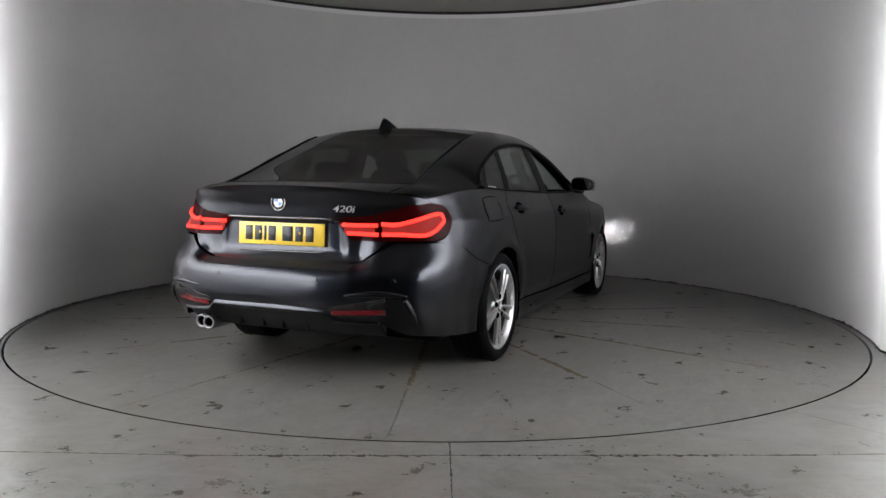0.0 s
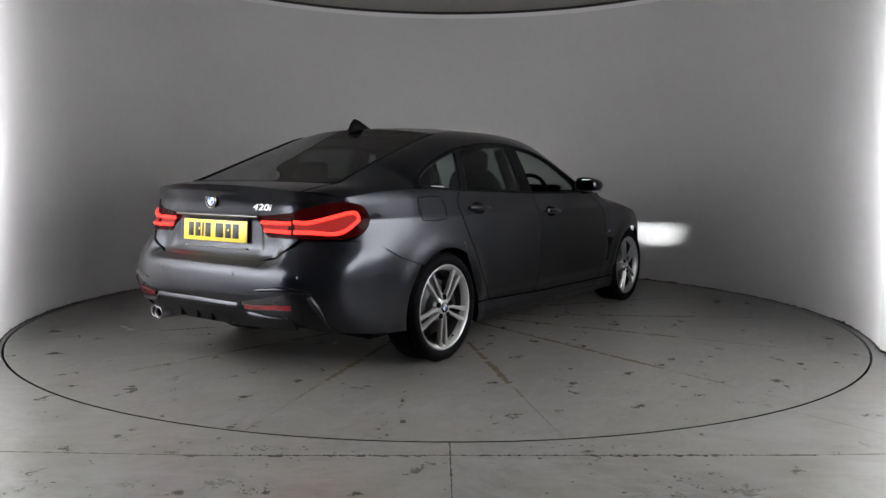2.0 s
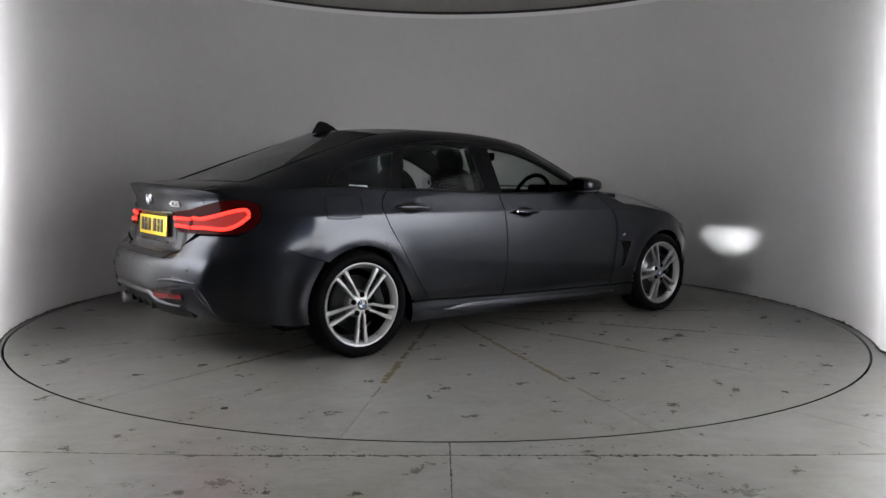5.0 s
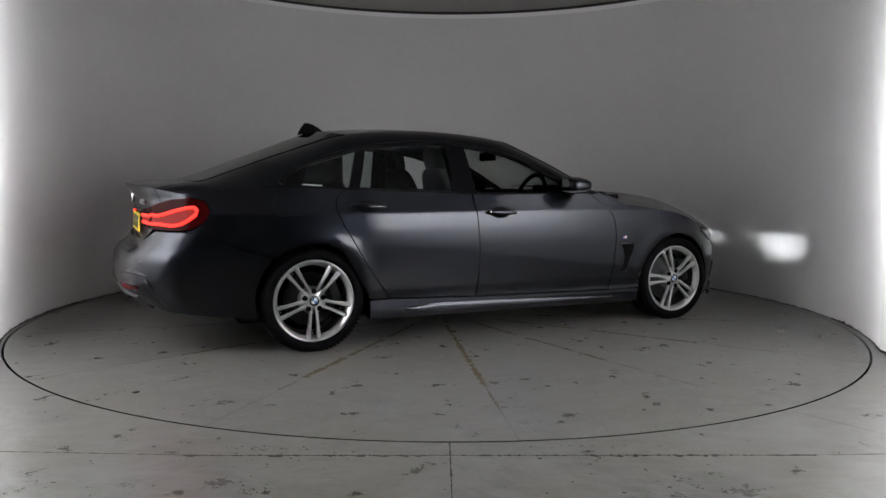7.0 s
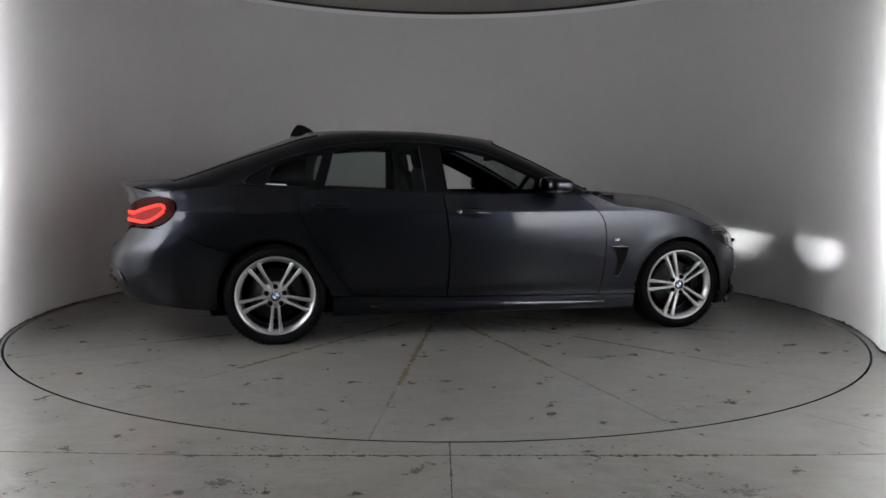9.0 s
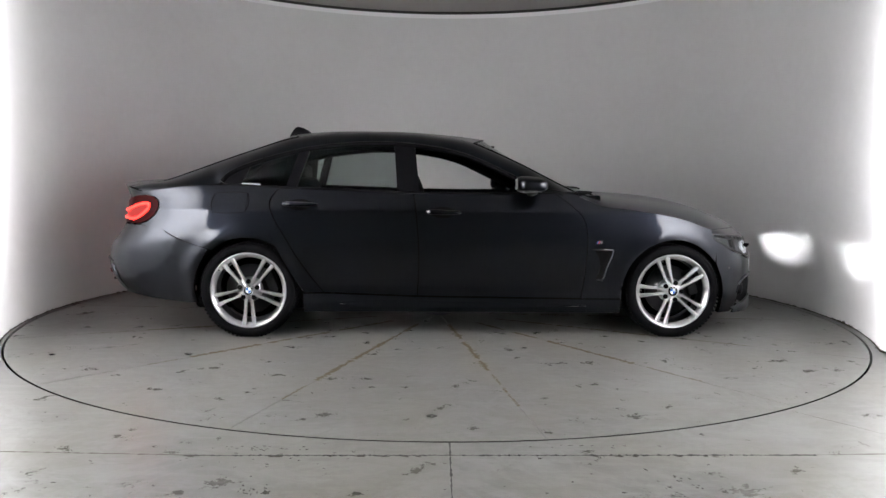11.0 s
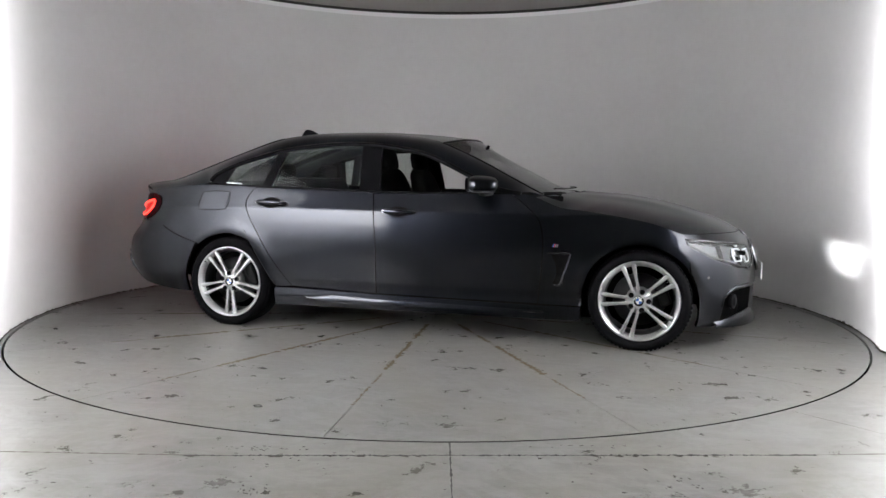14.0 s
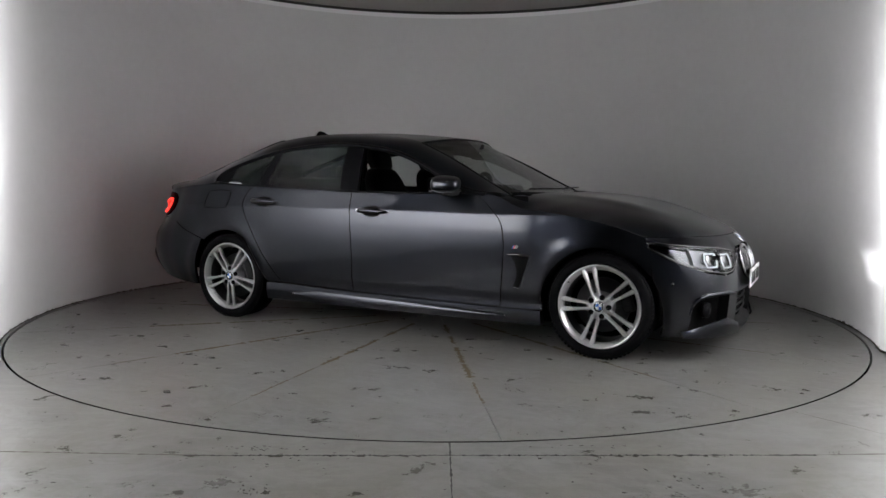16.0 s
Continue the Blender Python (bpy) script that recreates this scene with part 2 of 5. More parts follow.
def skin_bm(P, gap=0.0032, depth=0.03, lift=0.0, edges="uUvV"):
    """A panel from a grid of points: its outer face, and a flange turned inward along the named edges."""
    P = P.copy()
    n = normals_of(P)
    P = P + n * lift
    nu, nv = P.shape[0] - 1, P.shape[1] - 1
    if gap:
        def pull(a, b):
            d = b - a
            L = np.maximum(np.linalg.norm(d, axis=-1, keepdims=True), 1e-6)
            return a + d * np.minimum(gap / L, 0.5)
        if "u" in edges: P[0] = pull(P[0], P[1])
        if "U" in edges: P[-1] = pull(P[-1], P[-2])
        if "v" in edges: P[:, 0] = pull(P[:, 0], P[:, 1])
        if "V" in edges: P[:, -1] = pull(P[:, -1], P[:, -2])
    bm = bmesh.new()
    V = [[bm.verts.new(P[i, j]) for j in range(nv + 1)] for i in range(nu + 1)]
    flip = (np.cross(P[1, 0] - P[0, 0], P[0, 1] - P[0, 0]) * n[0, 0]).sum() < 0
    for i in range(nu):
        for j in range(nv):
            q = (V[i][j], V[i + 1][j], V[i + 1][j + 1], V[i][j + 1])
            bm.faces.new(q[::-1] if flip else q)
    if depth:
        runs = {"u": [(0, j) for j in range(nv + 1)], "U": [(nu, j) for j in range(nv + 1)],
                "v": [(i, 0) for i in range(nu + 1)], "V": [(i, nv) for i in range(nu + 1)]}
        for key in edges:
            run = runs[key]
            low = [bm.verts.new(P[i, j] - n[i, j] * depth) for i, j in run]
            for k in range(len(run) - 1):
                a, b = V[run[k][0]][run[k][1]], V[run[k + 1][0]][run[k + 1][1]]
                bm.faces.new((a, b, low[k + 1], low[k])).material_index = 1
                e = bm.edges.get((a, b))
                if e:
                    e.smooth = False
    return bm


def slab_bm(P, thick, lift=0.0):
    """A closed sheet of even thickness from a grid of points."""
    n = normals_of(P)
    nu, nv = P.shape[0], P.shape[1]
    bm = bmesh.new()
    A = [[bm.verts.new(P[i, j] + n[i, j] * lift) for j in range(nv)] for i in range(nu)]
    B = [[bm.verts.new(P[i, j] + n[i, j] * (lift - thick)) for j in range(nv)] for i in range(nu)]
    for i in range(nu - 1):
        for j in range(nv - 1):
            bm.faces.new((A[i][j], A[i + 1][j], A[i + 1][j + 1], A[i][j + 1]))
            bm.faces.new((B[i][j + 1], B[i + 1][j + 1], B[i + 1][j], B[i][j]))
    rim = [(i, 0) for i in range(nu)] + [(nu - 1, j) for j in range(1, nv)] + [(i, nv - 1) for i in range(nu - 2, -1, -1)] + [(0, j) for j in range(nv - 2, 0, -1)]
    for k in range(len(rim)):
        a, b = rim[k], rim[(k + 1) % len(rim)]
        f = bm.faces.new((A[b[0]][b[1]], A[a[0]][a[1]], B[a[0]][a[1]], B[b[0]][b[1]]))
        bm.edges.get((A[a[0]][a[1]], A[b[0]][b[1]])).smooth = False
    bmesh.ops.recalc_face_normals(bm, faces=bm.faces[:])
    return bm


def mirror_y(P):
    return P * np.array([1, -1, 1])


# ---- the car's outer surface: plan outline, end profiles and side section ----
OUT = np.array([(2.135, 0), (2.122, 0.2), (2.085, 0.4), (2.025, 0.55), (1.935, 0.67), (1.81, 0.76), (1.64, 0.825), (1.405, 0.862), (1.0, 0.874),
                (0.5, 0.882), (0, 0.886), (-0.5, 0.889), (-1.0, 0.891), (-1.405, 0.886), (-1.75, 0.872), (-2.0, 0.85), (-2.15, 0.813),
                (-2.26, 0.745), (-2.335, 0.64), (-2.385, 0.5), (-2.42, 0.3), (-2.43, 0)])
_o = spline(OUT, 600)
_o[0, 1] = _o[-1, 1] = 0
ARC = np.r_[0, np.cumsum(np.linalg.norm(np.diff(_o, axis=0), axis=1))]
HALF = ARC[-1]
FRONT_IN = pchip([0.10, 0.16, 0.22, 0.3, 0.45, 0.52, 0.60, 0.66, 0.70, 0.76], [-0.05, -0.008, 0.008, 0.008, 0.004, -0.004, -0.026, -0.052, -0.085, -0.20])
REAR_IN = pchip([0.18, 0.24, 0.30, 0.38, 0.46, 0.55, 0.595, 0.615, 0.64, 0.72, 0.82, 0.90, 0.96, 1.0, 1.03],
                [0.20, 0.11, 0.045, -0.005, -0.025, -0.015, 0.008, 0.045, 0.095, 0.115, 0.118, 0.11, 0.085, 0.075, 0.085])
REAR_OUT = pchip([0.18, 0.24, 0.30, 0.38, 0.46, 0.55, 0.595, 0.64, 0.68, 0.72, 0.82, 0.90, 0.96, 1.0, 1.03],
                 [0.20, 0.11, 0.045, -0.005, -0.025, -0.016, 0.0, 0.034, 0.064, 0.086, 0.108, 0.108, 0.085, 0.075, 0.085])
SECTION = pchip([0.12, 0.17, 0.21, 0.235, 0.262, 0.285, 0.31, 0.35, 0.40, 0.48, 0.56, 0.64, 0.72, 0.78, 0.815, 0.829, 0.836, 0.86, 0.90, 0.95, 0.99, 1.05],
                [0.930, 0.945, 0.956, 0.960, 0.958, 0.956, 0.961, 0.976, 0.984, 0.992, 0.997, 1.0, 0.9975, 0.9925, 0.988, 0.986, 0.9825, 0.970, 0.951, 0.928, 0.906, 0.86])


END_SECTION = pchip([0.12, 0.2, 0.3, 0.4, 0.56], [0.93, 0.952, 0.972, 0.985, 0.997])


def smooth(a, b, x):
    t = np.clip((x - a) / (b - a), 0, 1)
    return t * t * (3 - 2 * t)


def at_x(x):
    """Arc place on the plan outline of the side at x."""
    return np.interp(-np.asarray(x, float), -_o[:, 0], ARC)


def at_front(y):
    k = 200
    return np.interp(y, _o[:k, 1], ARC[:k])


def at_rear(y):
    k = 430
    return np.interp(-np.asarray(y, float), -_o[k:, 1], ARC[k:])


def shell(a, z):
    """The outer skin at arc place a (from the nose along the right side to the tail, and on along the left) and height z."""
    a, z = np.asarray(a, float), np.asarray(z, float)
    b = np.abs(a)
    b = np.where(b > HALF, 2 * HALF - b, b)
    left = (a < 0) | (a > HALF)
    x, y = np.interp(b, ARC, _o[:, 0]), np.interp(b, ARC, _o[:, 1])
    sec = SECTION(z)
    end = smooth(1.05, 1.35, np.abs(x)) * smooth(0.55, 0.45, z)
    sec = sec * (1 - end) + END_SECTION(z) * end
    y2 = y * sec
    for wx, amp in ((1.405, 0.007), (-1.405, 0.010)):
        r = np.hypot(x - wx, z - 0.31)
        y2 = y2 + amp * np.exp(-((r - 0.37) / 0.06) ** 2) * (y > 0.5)
    y2 = y2 * (1 - 0.035 * smooth(0.62, 0.84, z) * smooth(1.6, 2.1, -x))
    x2 = x + FRONT_IN(z) * smooth(1.35, 2.1, x) + (REAR_IN(z) + (REAR_OUT(z) - REAR_IN(z)) * smooth(0.44, 0.56, y)) * smooth(1.6, 2.3, -x)
    well = smooth(0.385, 0.345, y) * smooth(0.645, 0.675, z) * smooth(0.845, 0.825, z) * (x < -2)
    x2 = x2 + 0.014 * well
    # ducktail lip of the boot
    x2 = x2 - 0.02 * smooth(0.97, 1.005, z) * smooth(2.1, 2.35, -x)
    return np.stack([x2, np.where(left, y2, -y2), z + 0 * x], -1)


def side(P2):
    """Grid of (x, z) pairs on the right side to the skin."""
    return shell(at_x(P2[..., 0]), P2[..., 1])


def arcs(P2):
    return shell(P2[..., 0], P2[..., 1])


def arch(cx, cz, r, a0, a1, n):
    t = np.radians(np.linspace(a0, a1, n + 1))
    return np.stack([cx + r * np.cos(t), cz + r * np.sin(t)], 1)


def glass_y(z):
    return 0.812 - (z - 0.95) * 0.36 - (z - 0.95) ** 2 * 0.28


def pane(P2):
    """Grid of (x, z) pairs to the right side-window surface."""
    return np.stack([P2[..., 0], -glass_y(P2[..., 1]), P2[..., 1]], -1)


HUB_Z = 0.309
REAR_X, FRONT_X = -1.392, 1.402
car = new("car")
tagged(car, "dark grey metallic four-door coupe with tail lamps lit", "car", kind="thing")


def both(name, P, material, label="", **kw):
    """The same panel on the right side and, mirrored, on the left."""
    return [part(name, skin_bm(Q, **kw), material, car, label) for Q in (P, mirror_y(P))]


# doors, wings, sills
DOOR_R = spline([(-0.907, 0.298), (-1.047, 0.489), (-1.155, 0.667), (-1.222, 0.782), (-1.250, 0.885), (-1.215, 0.95), (-1.19, 0.972)], 60)
DOOR_M = spline([(-0.296, 0.276), (-0.290, 0.40), (-0.288, 0.569), (-0.303, 0.776), (-0.322, 0.947)], 60)
DOOR_F = spline([(0.784, 0.262), (0.800, 0.40), (0.812, 0.55), (0.814, 0.671), (0.785, 0.792), (0.71, 0.871), (0.60, 0.952)], 60)
belt_rear = line([(-1.19, 0.972), (-0.9, 0.966), (-0.322, 0.947)], 40)
belt_front = line([(-0.322, 0.947), (0.1, 0.944), (0.60, 0.952)], 40)
rear_doors = both("rear_door", side(coons(line([DOOR_R[0], DOOR_M[0]], 40), belt_rear, DOOR_R, DOOR_M)), M_PAINT)
front_doors = both("front_door", side(coons(line([DOOR_M[0], DOOR_F[0]], 40), belt_front, DOOR_M, DOOR_F)), M_PAINT)

WING_TOP = spline([(0.60, 0.952), (0.72, 0.945), (0.82, 0.905), (0.90, 0.873), (1.06, 0.853), (1.25, 0.825), (1.42, 0.795), (1.57, 0.762), (1.70, 0.722)], 72)
fb = np.vstack([line([(0.784, 0.262), (1.055, 0.262)], 16)[:-1], arch(FRONT_X, 0.305, 0.349, 187, 34, 56)])
both("front_wing", side(coons(fb, WING_TOP, DOOR_F, line([fb[-1], (1.71, 0.61), (1.70, 0.722)], 60))), M_PAINT, edges="uUV")

QT = spline([(-1.19, 0.972), (-1.45, 0.985), (-1.65, 0.985), (-1.85, 0.975), (-2.05, 0.955), (-2.19, 0.94)], 72)


def wrap(a):
    """Draws the outer end of the tail lamp farther round the corner."""
    return a - 0.072 * smooth(5.12, 4.90, np.asarray(a, float))


def plan_x(a):
    return float(np.interp(a, ARC, _o[:, 0]))


seam = spline([(-1.652, 0.584), (-1.80, 0.628), (-1.92, 0.675), (-2.0, 0.706), (plan_x(wrap(4.96)), 0.730)], 16)
qb = np.vstack([line([(-0.907, 0.298), (-1.043, 0.298)], 8)[:-1], arch(REAR_X, 0.305, 0.349, 1, 133, 48)[:-1], seam])
q_end = line([(plan_x(wrap(a)), z) for a, z in ((4.96, 0.730), (4.918, 0.744), (4.88, 0.768), (4.843, 0.80), (4.819, 0.844), (4.832, 0.887), (4.870, 0.909), (4.946, 0.922))] + [(-2.19, 0.94)], 60)
both("rear_quarter_panel", side(coons(qb, QT, DOOR_R, q_end)), M_PAINT, edges="uU")
flap = side(coons(line([(-1.618, 0.815), (-1.405, 0.818)], 10), line([(-1.605, 0.935), (-1.392, 0.938)], 10), line([(-1.618, 0.815), (-1.605, 0.935)], 6), line([(-1.405, 0.818), (-1.392, 0.938)], 6)))
part("fuel_flap", skin_bm(flap, 0, 0.004, 0.003), M_PAINT, car)
for k, pts in enumerate([[(-1.618, 0.815), (-1.625, 0.87), (-1.605, 0.935)], [(-1.605, 0.935), (-1.5, 0.944), (-1.392, 0.938)], [(-1.392, 0.938), (-1.385, 0.87), (-1.405, 0.818)], [(-1.405, 0.818), (-1.5, 0.81), (-1.618, 0.815)]]):
    part("flap_gap", tube_bm(side(spline(pts, 10)), 0.0028, 6), M_DARK, car)

sk_low, sk_top = [(-1.04, 0.165), (1.052, 0.160)], [(-1.04, 0.290), (-0.907, 0.292), (-0.296, 0.270), (0.784, 0.256), (1.052, 0.256)]
both("side_skirt", side(coons(line(sk_low, 60), line(sk_top, 60), line([sk_low[0], sk_top[0]], 14), line([sk_low[1], sk_top[-1]], 14))), M_PAINT, "painted side skirt with a raised blade", depth=0.05)
for sgn in (1, -1):
    # the blade along the skirt, widest near the rear wheel
    rows = []
    for u in np.linspace(0, 1, 40):
        x = -0.80 + 1.62 * u
        h = 0.034 * min(1, 8 * u) * (1 - u) ** 0.8 + 0.003
        zc = 0.232 - 0.016 * u
        rows.append([shell(at_x(x), zc - h) + (0, -0.016, 0), shell(at_x(x), zc) + (0, -0.013, 0.0), shell(at_x(x), zc + h * 0.6) + (0, -0.004, 0)])
    P = np.array(rows)
    part("skirt_blade", slab_bm(P if sgn > 0 else mirror_y(P), 0.012), M_PAINT, car)

# bumpers
a_r, a_R = at_x(-1.715), 2 * HALF - at_x(-1.715)


def bumper_edge(zs, n, x_start=-1.732):
    """An edge round the tail: heights by the outline's place, given for the right half from the wheel to the middle."""
    A = np.linspace(at_x(x_start), 2 * HALF - at_x(x_start), n + 1)
    b = np.where(A > HALF, 2 * HALF - A, A)
    ks = np.array([at_x(k) if k < -1.0 and k > -2.2 else at_rear(k) for k, _ in zs])
    o = np.argsort(ks)
    return np.stack([A, np.interp(b, ks[o], np.array([z for _, z in zs])[o])], 1)


top_r = bumper_edge([(-1.640, 0.580), (-1.80, 0.625), (-1.92, 0.672), (-2.03, 0.725), (0.70, 0.728), (0.63, 0.728), (0.56, 0.685), (0.47, 0.634), (0.40, 0.618), (0.0, 0.612)], 160, -1.640)
low_r = bumper_edge([(-1.732, 0.222), (-1.82, 0.222), (-2.0, 0.235), (0.70, 0.275), (0.60, 0.345), (0.50, 0.352), (0.40, 0.357), (0.33, 0.40), (0.0, 0.408)], 160)
edge_l = spline([(-1.732, 0.222), (-1.741, 0.305), (-1.721, 0.42), (-1.682, 0.505), (-1.640, 0.580)], 22)
edge_l = np.stack([at_x(edge_l[:, 0]), edge_l[:, 1]], 1)
edge_r = edge_l * (-1, 1) + (2 * HALF, 0)
part("rear_bumper", skin_bm(arcs(coons(low_r, top_r, edge_l, edge_r))), M_PAINT, car)
dl = np.linspace(at_rear(0.60), 2 * HALF - at_rear(0.60), 81)
dif = arcs(np.stack(np.broadcast_arrays(dl[:, None], np.linspace(0.275, 0.388, 9)[None]), -1)) + np.array([0.018, 0, 0])
part("diffuser", skin_bm(dif, 0, 0.05), M_BLACK, car, "matt black rear diffuser")
for y in (-0.2, -0.06, 0.06, 0.2):
    p = shell(at_rear(abs(y)) if y < 0 else 2 * HALF - at_rear(abs(y)), 0.30)
    part("diffuser_fin", box_bm(0.035, 0.007, 0.085, Matrix.Translation((p[0] + 0.012, y, 0.33)), 0.002), M_BLACK, car)
for sgn in (1, -1):
    f = (lambda A: A) if sgn > 0 else (lambda A: 2 * HALF - A)
    # slim reflector in a dark slot, crease above it, upright vane at the corner
    A = np.linspace(at_rear(0.36), at_rear(0.63), 20)
    zz = np.linspace(0, 1, 20)
    slot = np.stack([np.stack([f(A), 0.380 + 0.012 * zz], 1), np.stack([f(A), 0.425 + 0.05 * zz], 1)], 1)
    part("reflector_slot", skin_bm(arcs(slot), 0, 0.004, 0.003), M_GLOSS, car)
    refl = np.stack([np.stack([f(A[1:]), 0.386 + 0.012 * zz[1:]], 1), np.stack([f(A[1:]), 0.409 + 0.012 * zz[1:]], 1)], 1)
    part("reflector", slab_bm(arcs(refl), 0.006, 0.008), M_REFLECT, car, "red rear reflector")
    A2 = np.linspace(at_rear(0.44), at_rear(0.72), 24)
    cr = arcs(np.stack([f(A2), 0.478 + 0.016 * np.sin(np.linspace(0.2, 3.0, 24))], 1))
    part("bumper_crease", tube_bm(cr, [0.004 + 0.010 * math.sin(math.pi * i / 23) for i in range(24)], 8), M_PAINT, car)
# painted ledge that frames the diffuser, and an upright vane at each corner
LA = np.linspace(at_rear(0.60), 2 * HALF - at_rear(0.60), 121)
LY = np.abs(np.interp(np.where(LA > HALF, 2 * HALF - LA, LA), ARC, _o[:, 1]))
LZ = np.interp(LY, [0, 0.33, 0.385, 0.50, 0.60], [0.402, 0.402, 0.362, 0.352, 0.350])
LH = np.interp(LY, [0, 0.40, 0.60], [0.016, 0.012, 0.005])
ledge = np.stack([arcs(np.stack([LA, LZ + LH * k], 1)) - np.array([o_, 0, 0]) for k, o_ in ((-1, 0.010), (-0.6, 0.018), (0.1, 0.014), (1, 0.001))], 1)
part("bumper_ledge", slab_bm(ledge, 0.012), M_PAINT, car, "painted ledge round the diffuser")
for sgn in (1, -1):
    VA = spline([(5.028, 0.462), (5.005, 0.425), (4.985, 0.380), (4.970, 0.300)], 24)
    vane = arcs(VA if sgn > 0 else VA * (-1, 1) + (2 * HALF, 0))
    part("bumper_vane", tube_bm(vane, [0.003 + 0.011 * math.sin(math.pi * min(1, 0.25 + i / 26)) for i in range(25)], 8), M_PAINT, car, "upright painted vane at the bumper corner")
for y in (0.30, -0.29, 0.66, -0.66):
    a = at_rear(abs(y)) if y < 0 else 2 * HALF - at_rear(abs(y))
    p, q = shell(a, 0.556), shell(a + 0.01, 0.556)
    p2 = shell(a, 0.57)
    n = np.cross(q - p, p2 - p)
    n = n / np.linalg.norm(n)
    n = n if n[0] < 0 or abs(y) > 0.6 and n[0] < 0 else -n
    part("parking_sensor", lathe_bm([(0.0, 0.002), (0.007, 0.002), (0.009, 0.0), (0.011, 0.0008), (0.011, -0.004)], look(p, p - n), 16), M_PAINT, car)

# boot lid: upright face and deck
BOOT = np.stack(np.broadcast_arrays(np.linspace(at_rear(0.655), 2 * HALF - at_rear(0.655), 101)[:, None], np.linspace(0, 1, 27)[None]), -1)
bw = np.where(BOOT[..., 0] > HALF, 2 * HALF - BOOT[..., 0], BOOT[..., 0])
yb = np.interp(bw, ARC, _o[:, 1])
zlo = np.interp(yb, [0, 0.40, 0.47, 0.55, 0.60, 0.66], [0.618, 0.624, 0.640, 0.69, 0.735, 0.745])
BOOT[..., 1] = zlo + (1.003 - 0.028 * (yb / 0.62) ** 2.5 - zlo) * BOOT[..., 1]
BF = arcs(BOOT)
boot = part("boot_lid", skin_bm(BF, edges="uUv"), M_PAINT, car)
# body corner over each tail lamp, between the quarter panel and the lid
for sgn in (1, -1):
    KA = np.linspace(at_x(-2.19) - 0.02, at_rear(0.655) + 0.004, 16)
    k_top = np.interp(KA, [at_x(-2.19), at_rear(0.655)], [0.940, float(BF[0, -1][2])])
    grid = np.stack([np.stack([KA if sgn > 0 else 2 * HALF - KA, 0.872 + (k_top - 0.872) * q], 1) for q in np.linspace(0, 1, 7)], 1)
    part("tail_corner", skin_bm(arcs(grid), 0, 0.02, -0.002, edges="V"), M_PAINT, car)
lip = BF[:, -1]

# ---- upper body: window line, roof edge, glasses ----
DLO = spline([(0.66, 0.958), (0.52, 0.985), (0.356, 1.052), (0.186, 1.133), (0.08, 1.180), (-0.05, 1.222), (-0.25, 1.258), (-0.463, 1.277), (-0.638, 1.277), (-0.858, 1.259), (-1.059, 1.229),
              (-1.194, 1.194), (-1.353, 1.145), (-1.48, 1.093), (-1.545, 1.052), (-1.57, 1.018)], 90)
low_edge = np.vstack([pane(DLO) + (0, -0.004, 0), side(spline([(-1.585, 0.995), (-1.70, 0.984), (-1.85, 0.975), (-2.05, 0.955), (-2.19, 0.94)], 40))])
EDGE = spline([(0.79, 0.70, 0.94), (0.61, 0.665, 1.032), (0.39, 0.625, 1.145), (0.21, 0.59, 1.228), (0.05, 0.57, 1.292), (-0.25, 0.565, 1.336), (-0.6, 0.565, 1.347), (-0.9, 0.562, 1.338), (-1.15, 0.56, 1.303),
               (-1.4, 0.56, 1.223), (-1.65, 0.565, 1.135), (-1.85, 0.575, 1.061), (-2.0, 0.59, 1.010), (-2.12, 0.60, 0.996), tuple(np.abs(BF[0, -1]) * (-1, 1, 1) + (0.004, 0.003, -0.002))], 131) * np.array([1, -1, 1])
EDGE = EDGE[np.linspace(0, 131, len(low_edge)).round().astype(int)]
s_low = np.r_[0, np.cumsum(np.linalg.norm(np.diff(low_edge, axis=0), axis=1))]
low_even = np.stack([np.interp(np.linspace(0, s_low[-1], 131), s_low, low_edge[:, k]) for k in range(3)], 1)
s_e = np.r_[0, np.cumsum(np.linalg.norm(np.diff(EDGE, axis=0), axis=1))]
edge_even = np.stack([np.interp(np.linspace(0, s_e[-1], 131), s_e, EDGE[:, k]) for k in range(3)], 1)
v = np.linspace(0, 1, 13)[None, :, None]
rail = low_even[:, None] * (1 - v) + edge_even[:, None] * v
width = np.linalg.norm(low_even - edge_even, axis=1)[:, None, None]
bul = np.zeros_like(rail)
bul[..., 1], bul[..., 2] = -0.55, 0.75
rail = rail + bul * width * 0.09 * (4 * v * (1 - v))
both("roof_side", rail, M_PAINT, edges="V", gap=0.0015)
for ob in car.children:
    if ob.name.startswith("roof_side"):
        ob.data.materials[1] = M_PAINT


def edge_at(x):
    o = np.argsort(EDGE[:, 0])
    return np.array([np.interp(x, EDGE[o, 0], EDGE[o, k]) for k in range(3)])


def cross_patch(xs_side, xs_mid, z_mid, n=40, power=2.0, z_fn=None):
    """Rows across the car from edge to edge: side places on the roof edge, middle places on the centre line."""
    u = np.linspace(-1, 1, n + 1)
    rows = []
    for xs, xm, zm in zip(xs_side, xs_mid, z_mid):
        e = edge_at(xs)
        w = 1 - np.abs(u) ** power
        w2 = 1 - np.abs(u) ** 2.4
        rows.append(np.stack([xs + (xm - xs) * w, abs(e[1]) * u, e[2] + (zm - e[2]) * w2], 1))
    return np.array(rows)


